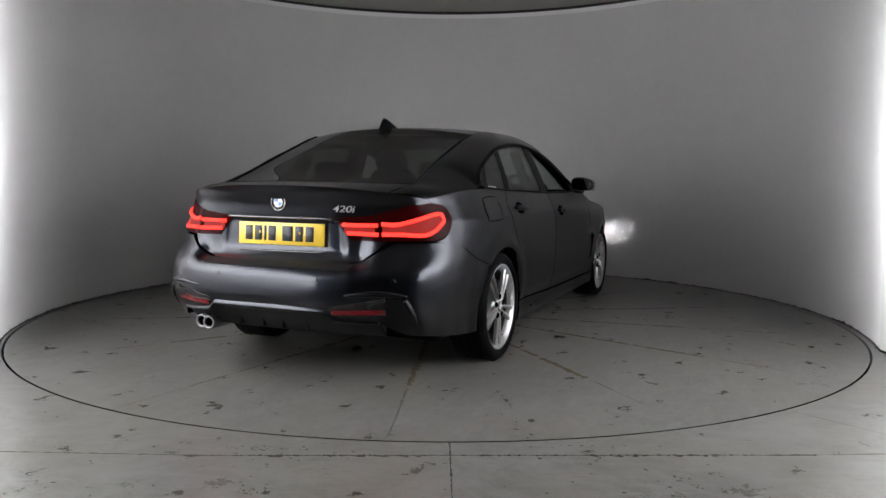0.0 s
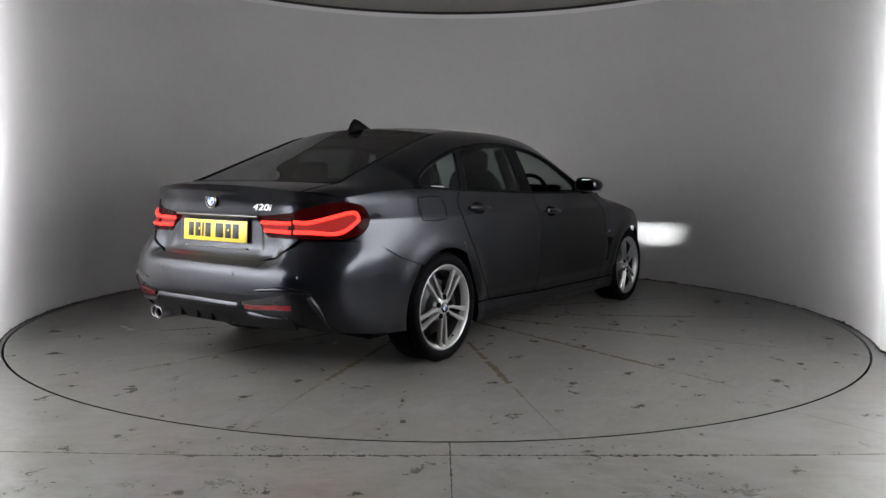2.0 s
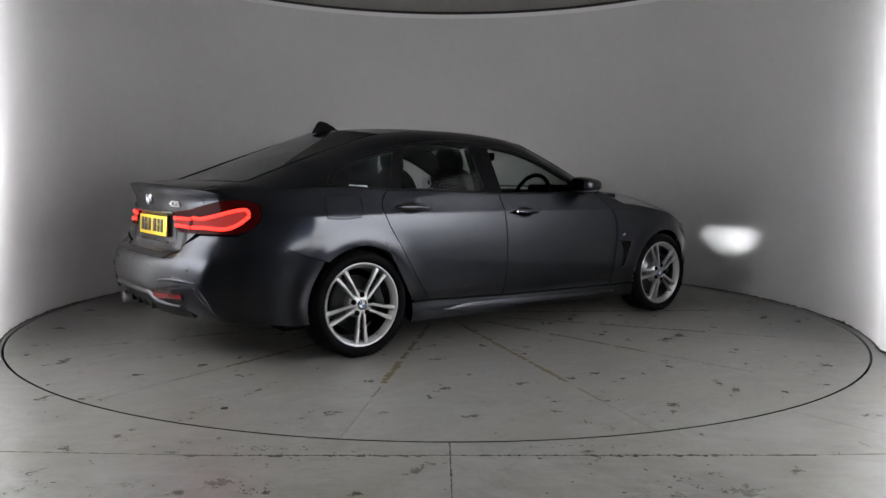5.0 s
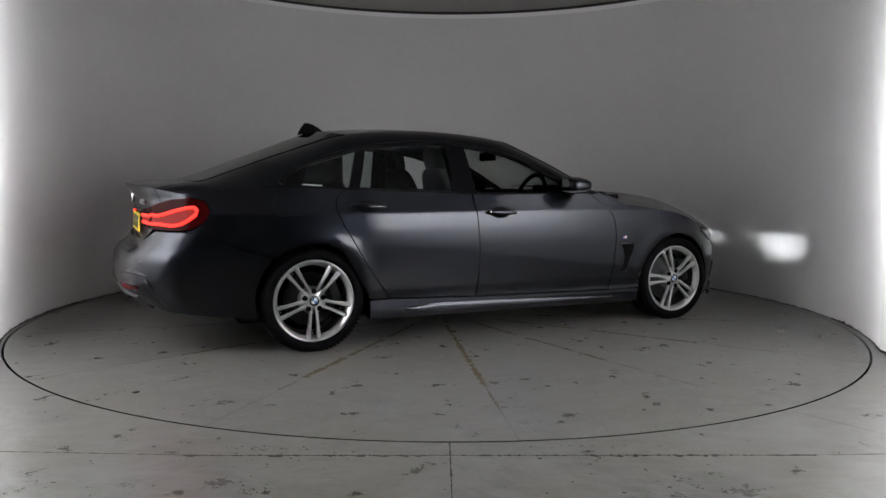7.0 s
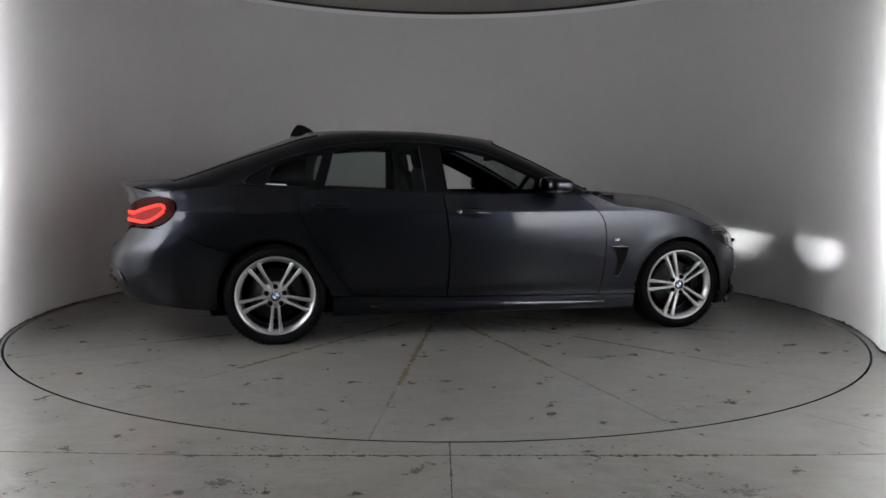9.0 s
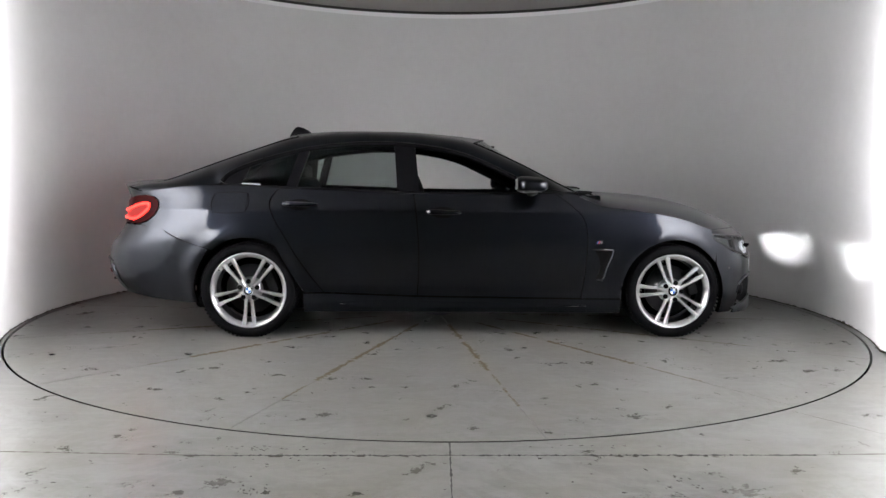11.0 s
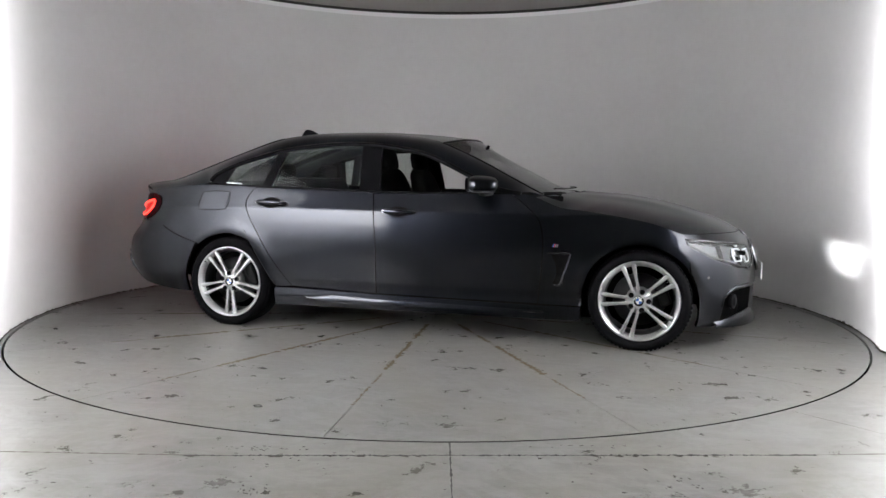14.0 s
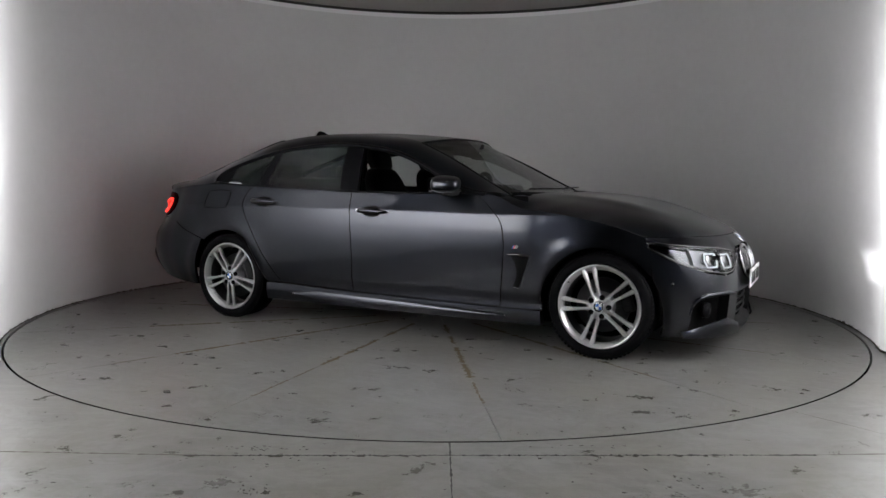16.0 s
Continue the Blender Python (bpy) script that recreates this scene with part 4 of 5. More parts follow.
# ---- rear lamps, plate, script, tail pipes ----
for sgn in (1, -1):
    f = (lambda q: q) if sgn > 0 else (lambda q: 2 * HALF - np.asarray(q))
    a0, a1, a2 = float(wrap(4.826)), at_rear(0.565), at_rear(0.335)
    nA = 36
    AA = np.linspace(a0, a1, nA)
    top = np.interp(AA, wrap([4.826, 4.838, 4.875, 4.946, 5.03, 5.19]), [0.846, 0.884, 0.906, 0.919, 0.908, 0.866])
    low = np.interp(AA, wrap([4.826, 4.850, 4.886, 4.93, 4.98, 5.19]), [0.842, 0.800, 0.769, 0.744, 0.735, 0.735])
    g2 = np.stack([np.stack([f(AA), low + (top - low) * q], 1) for q in np.linspace(0, 1, 11)], 1)
    tl = part("tail_lamp", slab_bm(arcs(g2), 0.012, 0.007), M_REDDARK, car, "smoked red tail lamp with lit light bar")
    BB = np.linspace(a1 + 0.004, a2, 22)
    top2 = np.interp(BB, [a1, at_rear(0.45), a2 - 0.01, a2], [0.864, 0.852, 0.843, 0.836])
    low2 = np.interp(BB, [a1, at_rear(0.41), a2 - 0.02, a2], [0.735, 0.737, 0.80, 0.826])
    g3 = np.stack([np.stack([f(BB), low2 + (top2 - low2) * q], 1) for q in np.linspace(0, 1, 9)], 1)
    tb = part("boot_lamp", slab_bm(arcs(g3), 0.012, 0.006), M_REDDARK, boot, "smoked red lamp on the boot lid")

    def bar(pts, r, parent, n=30):
        Q = arcs(spline([(float(f(wrap(a))), z) for a, z in pts], n))
        out = np.array([(-0.009, (-1 if sgn > 0 else 1) * 0.006, 0)])
        bm = tube_bm(Q + out, r, 8)
        part("light_bar", bm, M_REDGLOW, parent, "glowing red light bar")
    # hook-shaped bar: low run along the bottom, round the tip, back along the top
    bar([(a1 - 0.008, 0.769), (5.10, 0.769), (4.979, 0.774), (4.935, 0.806), (4.898, 0.846), (4.905, 0.862), (4.935, 0.866), (4.975, 0.857), (5.061, 0.829), (5.12, 0.816), (a1 - 0.008, 0.820)], 0.0095, tl, 70)
    bar([(a1 + 0.012, 0.768), (a2 - 0.055, 0.772)], 0.009, tb, 10)
    bar([(a1 + 0.012, 0.812), (a2 - 0.03, 0.812)], 0.009, tb, 10)
    SS = AA[(AA > wrap(4.90)) & (AA < a1 - 0.012)]
    u_top = np.interp(SS, wrap([4.90, 4.935, 4.975, 5.061, 5.12, a1]), [0.852, 0.862, 0.855, 0.827, 0.814, 0.818])
    u_low = np.interp(SS, wrap([4.90, 4.935, 4.979, a1]), [0.842, 0.808, 0.776, 0.771])
    inner = np.stack([np.stack([f(SS), u_low + (u_top - u_low) * q], 1) for q in (0, 0.25, 0.5, 0.75, 1)], 1)
    part("lamp_fill", slab_bm(arcs(inner), 0.002, 0.009), M_REDFILL, tl, "dimly glowing red inner lens")
    low_in = np.stack([np.stack([f(BB[2:-4]), 0.770 + 0.040 * q + 0 * BB[2:-4]], 1) for q in (0, 0.5, 1)], 1)
    part("lamp_fill", slab_bm(arcs(low_in), 0.002, 0.008), M_REDFILL, tb, "dimly glowing red inner lens")
    for k2, y in enumerate((0.41, 0.475) if sgn < 0 else (0.41, 0.475)):
        x = -2.385
        yy = y * (-sgn)
        if sgn < 0:
            tp = part("tail_pipe", lathe_bm([(0.026, 0.0), (0.032, 0.004), (0.036, 0.0), (0.036, -0.16), (0.028, -0.16), (0.026, 0.0)], pose(x + 0.02 * k2, yy, 0.278, 0, -90, 0), 32), M_PIPE, car, "round chrome tail pipe")
            part("pipe_bore", lathe_bm([(0.0, -0.10), (0.0262, -0.10), (0.0262, -0.001)], pose(x + 0.02 * k2, yy, 0.278, 0, -90, 0), 24), M_DARK, tp)

px = -2.311
plate = part("rear_number_plate", box_bm(0.006, 0.52, 0.113, Matrix.Translation((px, 0, 0.756)) @ pose(0, 0, 0, 0, 3, 0), 0.0025), M_YELLOW, car, "yellow rear number plate with dark bars")
for i, (y, w) in enumerate([(0.195, 0.045), (0.137, 0.045), (0.094, 0.014), (0.052, 0.045), (-0.042, 0.062), (-0.112, 0.045), (-0.174, 0.048)]):
    part("plate_bar", box_bm(0.002, w, 0.076, Matrix.Translation((px - 0.0036, y, 0.758)) @ pose(0, 0, 0, 0, 3, 0), 0.0006, 1), M_INK, plate)
for y in (0.125, -0.115):
    part("plate_screw", lathe_bm([(0, 0.003), (0.006, 0.002), (0.007, 0)], pose(px - 0.003, y, 0.762, 0, -90, 0), 12), M_YELLOW, plate)
part("plate_lamp_bar", tube_bm(arcs(np.stack([np.linspace(at_rear(0.36), 2 * HALF - at_rear(0.36), 30), np.full(30, 0.838)], 1)) + np.array([-0.004, 0, 0]), 0.008, 6), M_GLOSS, boot)
part("boot_recess_line", tube_bm(arcs(np.stack([np.linspace(at_rear(0.26), 2 * HALF - at_rear(0.26), 30), np.full(30, 0.668)], 1)) + np.array([-0.0, 0, 0]), 0.006, 6), M_GLOSS, boot)
# black strip laid on the skin for the shaded gap between boot and bumper
part("boot_gap_shade", slab_bm(arcs(np.stack(np.broadcast_arrays(np.linspace(at_rear(0.43), 2 * HALF - at_rear(0.43), 40)[:, None], np.linspace(0.598, 0.622, 4)[None]), -1)), 0.004, 0.003), M_BLACK, car, "black strip painting the dark gap under the boot lid")


def text_mesh(word, size, depth, place, material, parent, name, label):
    c = bpy.data.curves.new(name, "FONT")
    c.body, c.size, c.extrude, c.offset = word, size, depth, 0.0002
    c.shear = 0.2
    tmp = new(name + "_curve", c)
    me = bpy.data.meshes.new_from_object(tmp)
    bpy.data.objects.remove(tmp)
    me.transform(place)
    me.materials.clear()
    me.materials.append(material)
    ob = new(name, me)
    ob.parent = parent
    ob["label"] = label
    return ob


q = shell(at_rear(0.44), 0.885)
q1, q2 = shell(at_rear(0.325), 0.875), shell(at_rear(0.52), 0.872)
dirx = Vector(q2 - q1).normalized()
up = Vector((0.02, 0, 1)).normalized()
nz = dirx.cross(up).normalized()
Mt = Matrix((( *dirx, 0), (*up, 0), (*nz, 0), (0, 0, 0, 1))).transposed()
Mt.translation = Vector(q1) + nz * 0.008
text_mesh("420i", 0.046, 0.003, Mt @ Matrix.Diagonal((1.45, 1, 1, 1)), M_SCRIPT, boot, "model_script", "chrome model number script")

# ---- mirrors, handles, vents, badges ----
for sgn in (1, -1):
    m = Matrix() if sgn > 0 else Matrix.Diagonal((1, -1, 1, 1))
    bm = bmesh.new()
    bmesh.ops.create_uvsphere(bm, u_segments=32, v_segments=20, radius=1)
    for vtx in bm.verts:
        c = vtx.co
        e = lambda t, k: math.copysign(abs(t) ** k, t)
        x, y, z = e(c.x, 0.62), e(c.y, 0.62), e(c.z, 0.62)
        taper = 1 - 0.20 * (x + 1) / 2
        vtx.co = Vector((0.435 + 0.096 * x - 0.015 * y, -0.905 + 0.094 * y * taper, 1.008 + 0.058 * z * (1 - 0.22 * max(0, -y)) * taper + 0.006 * y))
    bmesh.ops.transform(bm, matrix=m, verts=bm.verts)
    bmesh.ops.recalc_face_normals(bm, faces=bm.faces[:])
    mir = part("door_mirror", bm, M_PAINT, car, "painted door mirror on a black foot")
    gl = bmesh.new()
    bmesh.ops.create_circle(gl, cap_ends=True, segments=28, radius=1, matrix=m @ Matrix.Translation((0.337, -0.905, 1.008)) @ pose(0, 0, 0, 0, -90, 0))
    for vtx in gl.verts:
        d = vtx.co - (m @ Vector((0.337, -0.905, 1.008)))
        vtx.co = (m @ Vector((0.337, -0.905, 1.008))) + Vector((0, math.copysign(abs(d.y) ** 0.6, d.y) * 0.068, math.copysign(abs(d.z) ** 0.6, d.z) * 0.042))
    part("mirror_pane", gl, M_MIRROR, mir, smooth=False)
    stripe = [m @ Vector(q) for q in ((0.36, -0.955, 0.962), (0.36, -0.985, 0.966), (0.40, -1.000, 0.968), (0.45, -0.990, 0.966), (0.49, -0.95, 0.964))]
    part("indicator_strip", tube_bm(stripe, 0.0035, 6), M_LINER, mir, "clear indicator strip")
    foot = [m @ Vector(q) for q in ((0.42, -0.90, 0.957), (0.44, -0.86, 0.950), (0.47, -0.82, 0.955), (0.48, -0.795, 0.965))]
    part("mirror_foot", tube_bm(foot, [0.020, 0.018, 0.018, 0.022], 10), M_BLACK, mir, "black mirror foot")

    for x0, x1, z0, z1, lock, door in ((-1.168, -0.935, 0.873, 0.868, False, rear_doors), (-0.245, -0.012, 0.829, 0.822, True, front_doors)):
        par = door[0 if sgn > 0 else 1]
        n = 20
        bm = bmesh.new()
        rings = []
        for i in range(n + 1):
            t = i / n
            x, z = x0 + (x1 - x0) * t, z0 + (z1 - z0) * t
            base = shell(at_x(x), z)
            r = 0.0165 * (1 - abs(2 * t - 1) ** 5) ** 0.5 * (1 - 0.35 * t) + 0.0012
            off = 0.012 + 0.018 * math.sin(math.pi * t) ** 0.7
            rings.append([bm.verts.new(m @ Vector((base[0], base[1] - off + 0.011 * math.cos(k2), base[2] + r * math.sin(k2)))) for k2 in np.linspace(0, 2 * math.pi, 13)[:-1]])
        for a, b in zip(rings, rings[1:]):
            for k2 in range(12):
                bm.faces.new((a[k2], a[(k2 + 1) % 12], b[(k2 + 1) % 12], b[k2]))
        bm.faces.new(rings[0]); bm.faces.new(rings[-1][::-1])
        bmesh.ops.recalc_face_normals(bm, faces=bm.faces[:])
        h = part("door_handle", bm, M_PAINT, par, "painted pull handle")
        xm, zm = (x0 + x1) / 2 - 0.005, (z0 + z1) / 2 - 0.002
        # dark oval on the door skin paints the shade of the grip hollow
        cup = bmesh.new()
        c = cup.verts.new(m @ Vector(shell(at_x(xm), zm) + (0, -0.0015, 0)))
        cv = [cup.verts.new(m @ Vector(shell(at_x(xm + 0.075 * math.cos(k2)), zm + 0.036 * math.sin(k2)) + (0, -0.0035, 0))) for k2 in np.linspace(0, 2 * math.pi, 29)[:-1]]
        for i in range(28):
            cup.faces.new((c, cv[i], cv[(i + 1) % 28]))
        part("handle_cup_shade", cup, M_DARK, h, "dark oval painting the shade of the handle hollow")
        if lock and sgn > 0:
            b0 = shell(at_x(x0 + 0.02), z0)
            part("lock", lathe_bm([(0, 0.002), (0.008, 0.002), (0.010, 0)], look(m @ Vector((b0[0], b0[1] - 0.034, b0[2])), m @ Vector((b0[0], b0[1], b0[2]))), 16), M_CHROME, h, "chrome key lock")
    # air outlet behind the front wheel
    vg = coons(line([(0.878, 0.393), (0.915, 0.392)], 4), spline([(0.868, 0.580), (0.985, 0.582)], 4), spline([(0.878, 0.393), (0.902, 0.46), (0.892, 0.535), (0.868, 0.580)], 12), spline([(0.915, 0.392), (0.945, 0.46), (0.975, 0.54), (0.985, 0.582)], 12))
    Pv = side(vg)
    part("wing_vent", slab_bm(Pv if sgn > 0 else mirror_y(Pv), 0.004, 0.003), M_DARK, car, "black wing air outlet")
    tb_ = side(spline([(0.845, 0.588), (0.90, 0.590), (0.985, 0.586)], 14))
    part("vent_brow", tube_bm(tb_ if sgn > 0 else mirror_y(tb_), [0.004 + 0.006 * (1 - abs(2 * i / 14 - 1)) for i in range(15)], 8), M_GLOSS, car, "black brow over the air outlet")
    vr = side(spline([(0.985, 0.582), (0.975, 0.54), (0.945, 0.46), (0.915, 0.388), (0.885, 0.392)], 20))
    part("vent_edge", tube_bm(vr if sgn > 0 else mirror_y(vr), 0.005, 8), M_PAINT, car)
    for dx, mt in ((0.0, M_BLUE), (0.008, M_REDSTRIPE), (0.016, M_CHROME), (0.026, M_CHROME)):
        gq = coons(line([(0.873 + dx, 0.627), (0.880 + dx, 0.627)], 1), line([(0.880 + dx, 0.645), (0.887 + dx, 0.645)], 1), line([(0.873 + dx, 0.627), (0.880 + dx, 0.645)], 1), line([(0.880 + dx, 0.627), (0.887 + dx, 0.645)], 1))
        Pg = side(gq)
        part("wing_badge", slab_bm(Pg if sgn > 0 else mirror_y(Pg), 0.002, 0.003), mt, car, "small striped wing badge", smooth=False)

# ---- dark inner body ----
part("underbody", box_bm(3.5, 1.30, 0.14, Matrix.Translation((-0.05, 0, 0.225)), 0.03), M_DARK, car, "dark underbody")
part("engine_bay", box_bm(0.92, 1.02, 0.36, Matrix.Translation((1.40, 0, 0.46)), 0.04), M_DARK, car)
part("boot_floor", box_bm(1.05, 1.06, 0.55, Matrix.Translation((-1.62, 0, 0.56)), 0.06), M_DARK, car)
for sgn in (1, -1):
    part("door_trim_panel", box_bm(2.2, 0.03, 0.70, Matrix.Translation((-0.18, -0.745 * sgn, 0.59)), 0.01), M_TRIMIN, car, "black inner door trim")
    part("sill_inner", box_bm(2.0, 0.12, 0.10, Matrix.Translation((0.0, -0.76 * sgn, 0.24)), 0.02), M_DARK, car)
    for wx in (REAR_X, FRONT_X):
        bm = bmesh.new()
        rr = []
        for i in range(33):
            t = radians(-8 + 196 * i / 32)
            rr.append([bm.verts.new((wx + 0.349 * math.cos(t), -yy * sgn, 0.305 + 0.349 * math.sin(t))) for yy in (0.80, 0.50)])
        for a, b in zip(rr, rr[1:]):
            bm.faces.new((a[0], a[1], b[1], b[0]))
        c = [v2[1] for v2 in rr]
        bm.faces.new(c)
        part("wheel_liner", bm, M_DARK, car, "black wheel-arch liner", smooth=False)

# ---- cabin ----


def seat(x, y, wid, name):
    def sup(cx, cz, sx, sz, sy, lean=0.0, k=0.5):
        bm = bmesh.new()
        bmesh.ops.create_uvsphere(bm, u_segments=24, v_segments=16, radius=1)
        for vtx in bm.verts:
            c = vtx.co
            e = lambda t, kk: math.copysign(abs(t) ** kk, t)
            px_, pz_ = e(c.x, k) * sx, e(c.z, k) * sz
            vtx.co = Vector((cx + px_ - lean * pz_, y + e(c.y, k) * sy * (1 - 0.18 * max(0, c.z)), cz + pz_))
        return bm
    s = part(name, sup(x, 0.50, 0.25, 0.09, wid), M_SEAT, car, "black leather seat")
    part("backrest", sup(x - 0.30, 0.82, 0.075, 0.30, wid * 0.92, 0.33), M_SEAT, s)
    part("headrest", sup(x - 0.405, 1.175, 0.05, 0.085, 0.125, 0.2, 0.62), M_SEAT, s)
    for d in (-0.05, 0.05):
        part("headrest_post", tube_bm([(x - 0.37, y + d, 1.03), (x - 0.40, y + d, 1.14)], 0.006, 8), M_CHROME, s)


seat(0.02, -0.37, 0.24, "front_seat")
seat(0.02, 0.37, 0.24, "front_seat")
bench = part("rear_bench", box_bm(0.50, 1.22, 0.20, Matrix.Translation((-0.82, 0, 0.50)), 0.06, 4), M_SEAT, car, "black leather rear bench")
part("bench_back", box_bm(0.16, 1.24, 0.56, Matrix.Translation((-1.10, 0, 0.77)) @ pose(0, 0, 0, 0, -22, 0), 0.06, 4), M_SEAT, bench)
for y in (-0.38, 0.38):
    bm = box_bm(0.09, 0.25, 0.14, Matrix.Translation((-1.20, y, 1.075)), 0.04, 4)
    part("headrest", bm, M_SEAT, bench)
part("parcel_shelf", box_bm(0.72, 1.16, 0.03, Matrix.Translation((-1.60, 0, 0.985)), 0.01), M_TRIMIN, car, "black parcel shelf")
dash = part("dashboard", box_bm(0.42, 1.40, 0.26, Matrix.Translation((0.72, 0, 0.83)), 0.08, 4), M_TRIMIN, car, "black dashboard")
part("instrument_hood", box_bm(0.16, 0.36, 0.08, Matrix.Translation((0.60, -0.37, 0.965)), 0.03, 3), M_TRIMIN, dash)
ring = [(0.40 + 0.06 * math.sin(t), -0.37 + 0.185 * math.cos(t), 0.90 + 0.175 * math.sin(t)) for t in np.linspace(0, 2 * math.pi, 41)[:-1]]
sw = part("steering_wheel", tube_bm(ring, 0.016, 8, True), M_SEAT, car, "black steering wheel")
part("steering_hub", box_bm(0.06, 0.16, 0.12, Matrix.Translation((0.43, -0.37, 0.89)), 0.03, 3), M_TRIMIN, sw)
for t in (0, 180, 270):
    part("spoke", tube_bm([(0.43, -0.37, 0.89), (0.40 + 0.06 * math.sin(radians(t)), -0.37 + 0.18 * math.cos(radians(t)), 0.90 + 0.17 * math.sin(radians(t)))], 0.014, 6), M_TRIMIN, sw)
part("inner_mirror", box_bm(0.03, 0.24, 0.065, Matrix.Translation((0.24, 0, 1.215)), 0.014, 3), M_TRIMIN, car, "black inside mirror")
part("mirror_stalk", tube_bm([(0.25, 0, 1.22), (0.27, 0, 1.29)], 0.012, 8), M_TRIMIN, car)
part("headliner", slab_bm(cross_patch(np.linspace(0.02, -1.12, 14), np.linspace(0.10, -1.16, 14), ROOFZ(np.linspace(0.10, -1.16, 14)) - 0.035, 20) + np.array([0, 0, -0.02]), 0.01), M_TRIMIN, car, "dark headliner")
for sgn in (1, -1):
    part("belt_post", tube_bm([(-0.36, -0.70 * sgn, 0.55), (-0.37, -0.69 * sgn, 0.98), (-0.40, -0.60 * sgn, 1.24)], 0.035, 8), M_TRIMIN, car, "black centre pillar trim")
    part("rear_pillar_trim", slab_bm(np.array([[(-1.15, -0.70 * sgn, 0.98), (-1.12, -0.60 * sgn, 1.20)], [(-1.5, -0.70 * sgn, 0.98), (-1.35, -0.60 * sgn, 1.12)]])[..., ::1] * np.array([1, 0.96, 1]), 0.008), M_TRIMIN, car)

# ---- wheels ----


def wheel(cx, side_sign, face, spin, name):
    """Alloy wheel with five pairs of spokes; z of its own space points out of the car."""
    base = Matrix.Translation((cx, -side_sign * face, HUB_Z)) @ pose(0, 0, 0, 90 * side_sign, 0, 0)
    if side_sign < 0:
        base = Matrix.Translation((cx, face, HUB_Z)) @ pose(0, 0, 0, -90, 0, 0)
    w = new(name)
    w.parent = car
    w.matrix_local = base
    tagged(w, "silver alloy wheel with five paired spokes")
    I = Matrix()
    T = 0.3105
    tyre = part("tyre", lathe_bm([(0.244, -0.012), (0.250, 0.002), (0.262, 0.009), (0.280, 0.010), (0.294, 0.004), (0.303, -0.008), (T, -0.024), (T + 0.001, -0.10), (T, -0.19), (0.300, -0.210), (0.26, -0.22), (0.24, -0.21)], I, 80), M_RUBBER, w, "black road tyre")
    bm = bmesh.new()
    for i in range(72):
        t = 2 * math.pi * i / 72
        mt = pose(0, 0, 0, 0, 0, math.degrees(t)) @ Matrix.Translation((T - 0.0055, 0, -0.024)) @ pose(0, 0, 0, 0, 38, 0)
        bmesh.ops.create_cube(bm, size=1, matrix=mt @ Matrix.Diagonal((0.008, 0.017, 0.026, 1)))
    tr = part("tread", bm, M_RUBBER, tyre, smooth=False)
    tagged(tr, kind="stuff")
    for zz in (-0.06, -0.10, -0.14):
        part("tread_groove", lathe_bm([(T + 0.0015, zz - 0.004), (T + 0.0022, zz), (T + 0.0015, zz + 0.004)], I, 64), M_DARK, tyre)
    rim = part("rim", lathe_bm([(0.214, -0.040), (0.218, -0.026), (0.224, -0.016), (0.231, -0.010), (0.236, -0.002), (0.243, 0.001), (0.247, -0.002), (0.247, -0.014)], I, 80), M_ALLOY, w, "silver rim lip")
    part("barrel", lathe_bm([(0.236, -0.195), (0.225, -0.18), (0.205, -0.12), (0.210, -0.055), (0.214, -0.040)], I, 64), M_BARREL, rim, "dark rim barrel")
    bm = bmesh.new()
    for i in range(5):
        for s in (-1, 1):
            a = spin + 72 * i
            st = []
            # stations along the spoke: radius, offset from the pair's axis, half width, height, depth
            for r, off, hw, z, dp in ((0.040, 0.016, 0.014, -0.010, 0.03), (0.075, 0.0185, 0.0095, -0.008, 0.026), (0.115, 0.0215, 0.0085, -0.008, 0.024), (0.160, 0.0255, 0.0105, -0.008, 0.024), (0.200, 0.030, 0.0130, -0.010, 0.022), (0.229, 0.0335, 0.0155, -0.010, 0.02)):
                ring_ = []
                for u, d in ((-1.0, -dp), (-1.0, -0.006), (-0.55, 0.0), (0.55, 0.0), (1.0, -0.006), (1.0, -dp)):
                    q = pose(0, 0, 0, 0, 0, a) @ Vector((r, s * off + u * hw, z + d))
                    ring_.append(bm.verts.new(q))
                st.append(ring_)
            for a_, b_ in zip(st, st[1:]):
                for k2 in range(6):
                    bm.faces.new((a_[k2], a_[(k2 + 1) % 6], b_[(k2 + 1) % 6], b_[k2]))
            bm.faces.new(st[0]); bm.faces.new(st[-1])
    bmesh.ops.recalc_face_normals(bm, faces=bm.faces[:])
    sp = part("spokes", bm, M_ALLOY, rim, "five pairs of silver spokes", smooth=False)
    part("hub", lathe_bm([(0.0, -0.010), (0.038, -0.010), (0.046, -0.012), (0.058, -0.017), (0.074, -0.024), (0.082, -0.04), (0.082, -0.08)], I, 48), M_ALLOY, rim)
    for i in range(5):
        a = radians(spin + 36 + 72 * i)
        part("lug_hole", lathe_bm([(0.0, -0.012), (0.0135, -0.012), (0.0155, -0.009), (0.0165, -0.018)], Matrix.Translation((0.058 * math.cos(a), 0.058 * math.sin(a), 0.005)), 16), M_DARK, rim, "dark bolt hole")
        b2 = radians(spin + 72 * i)
        part("rim_bolt", lathe_bm([(0.0, 0.003), (0.004, 0.003), (0.005, 0.0)], Matrix.Translation((0.203 * math.cos(b2), 0.203 * math.sin(b2), -0.04)), 8), M_CHROME, rim)
    roundel((0, 0, -0.008), (0, 0, 1), 0.031, "centre_cap", w)
    part("brake_disc", lathe_bm([(0.0, -0.075), (0.075, -0.072), (0.078, -0.088), (0.160, -0.088), (0.162, -0.104), (0.0, -0.104)], I, 56), M_DISC, w, "steel brake disc")
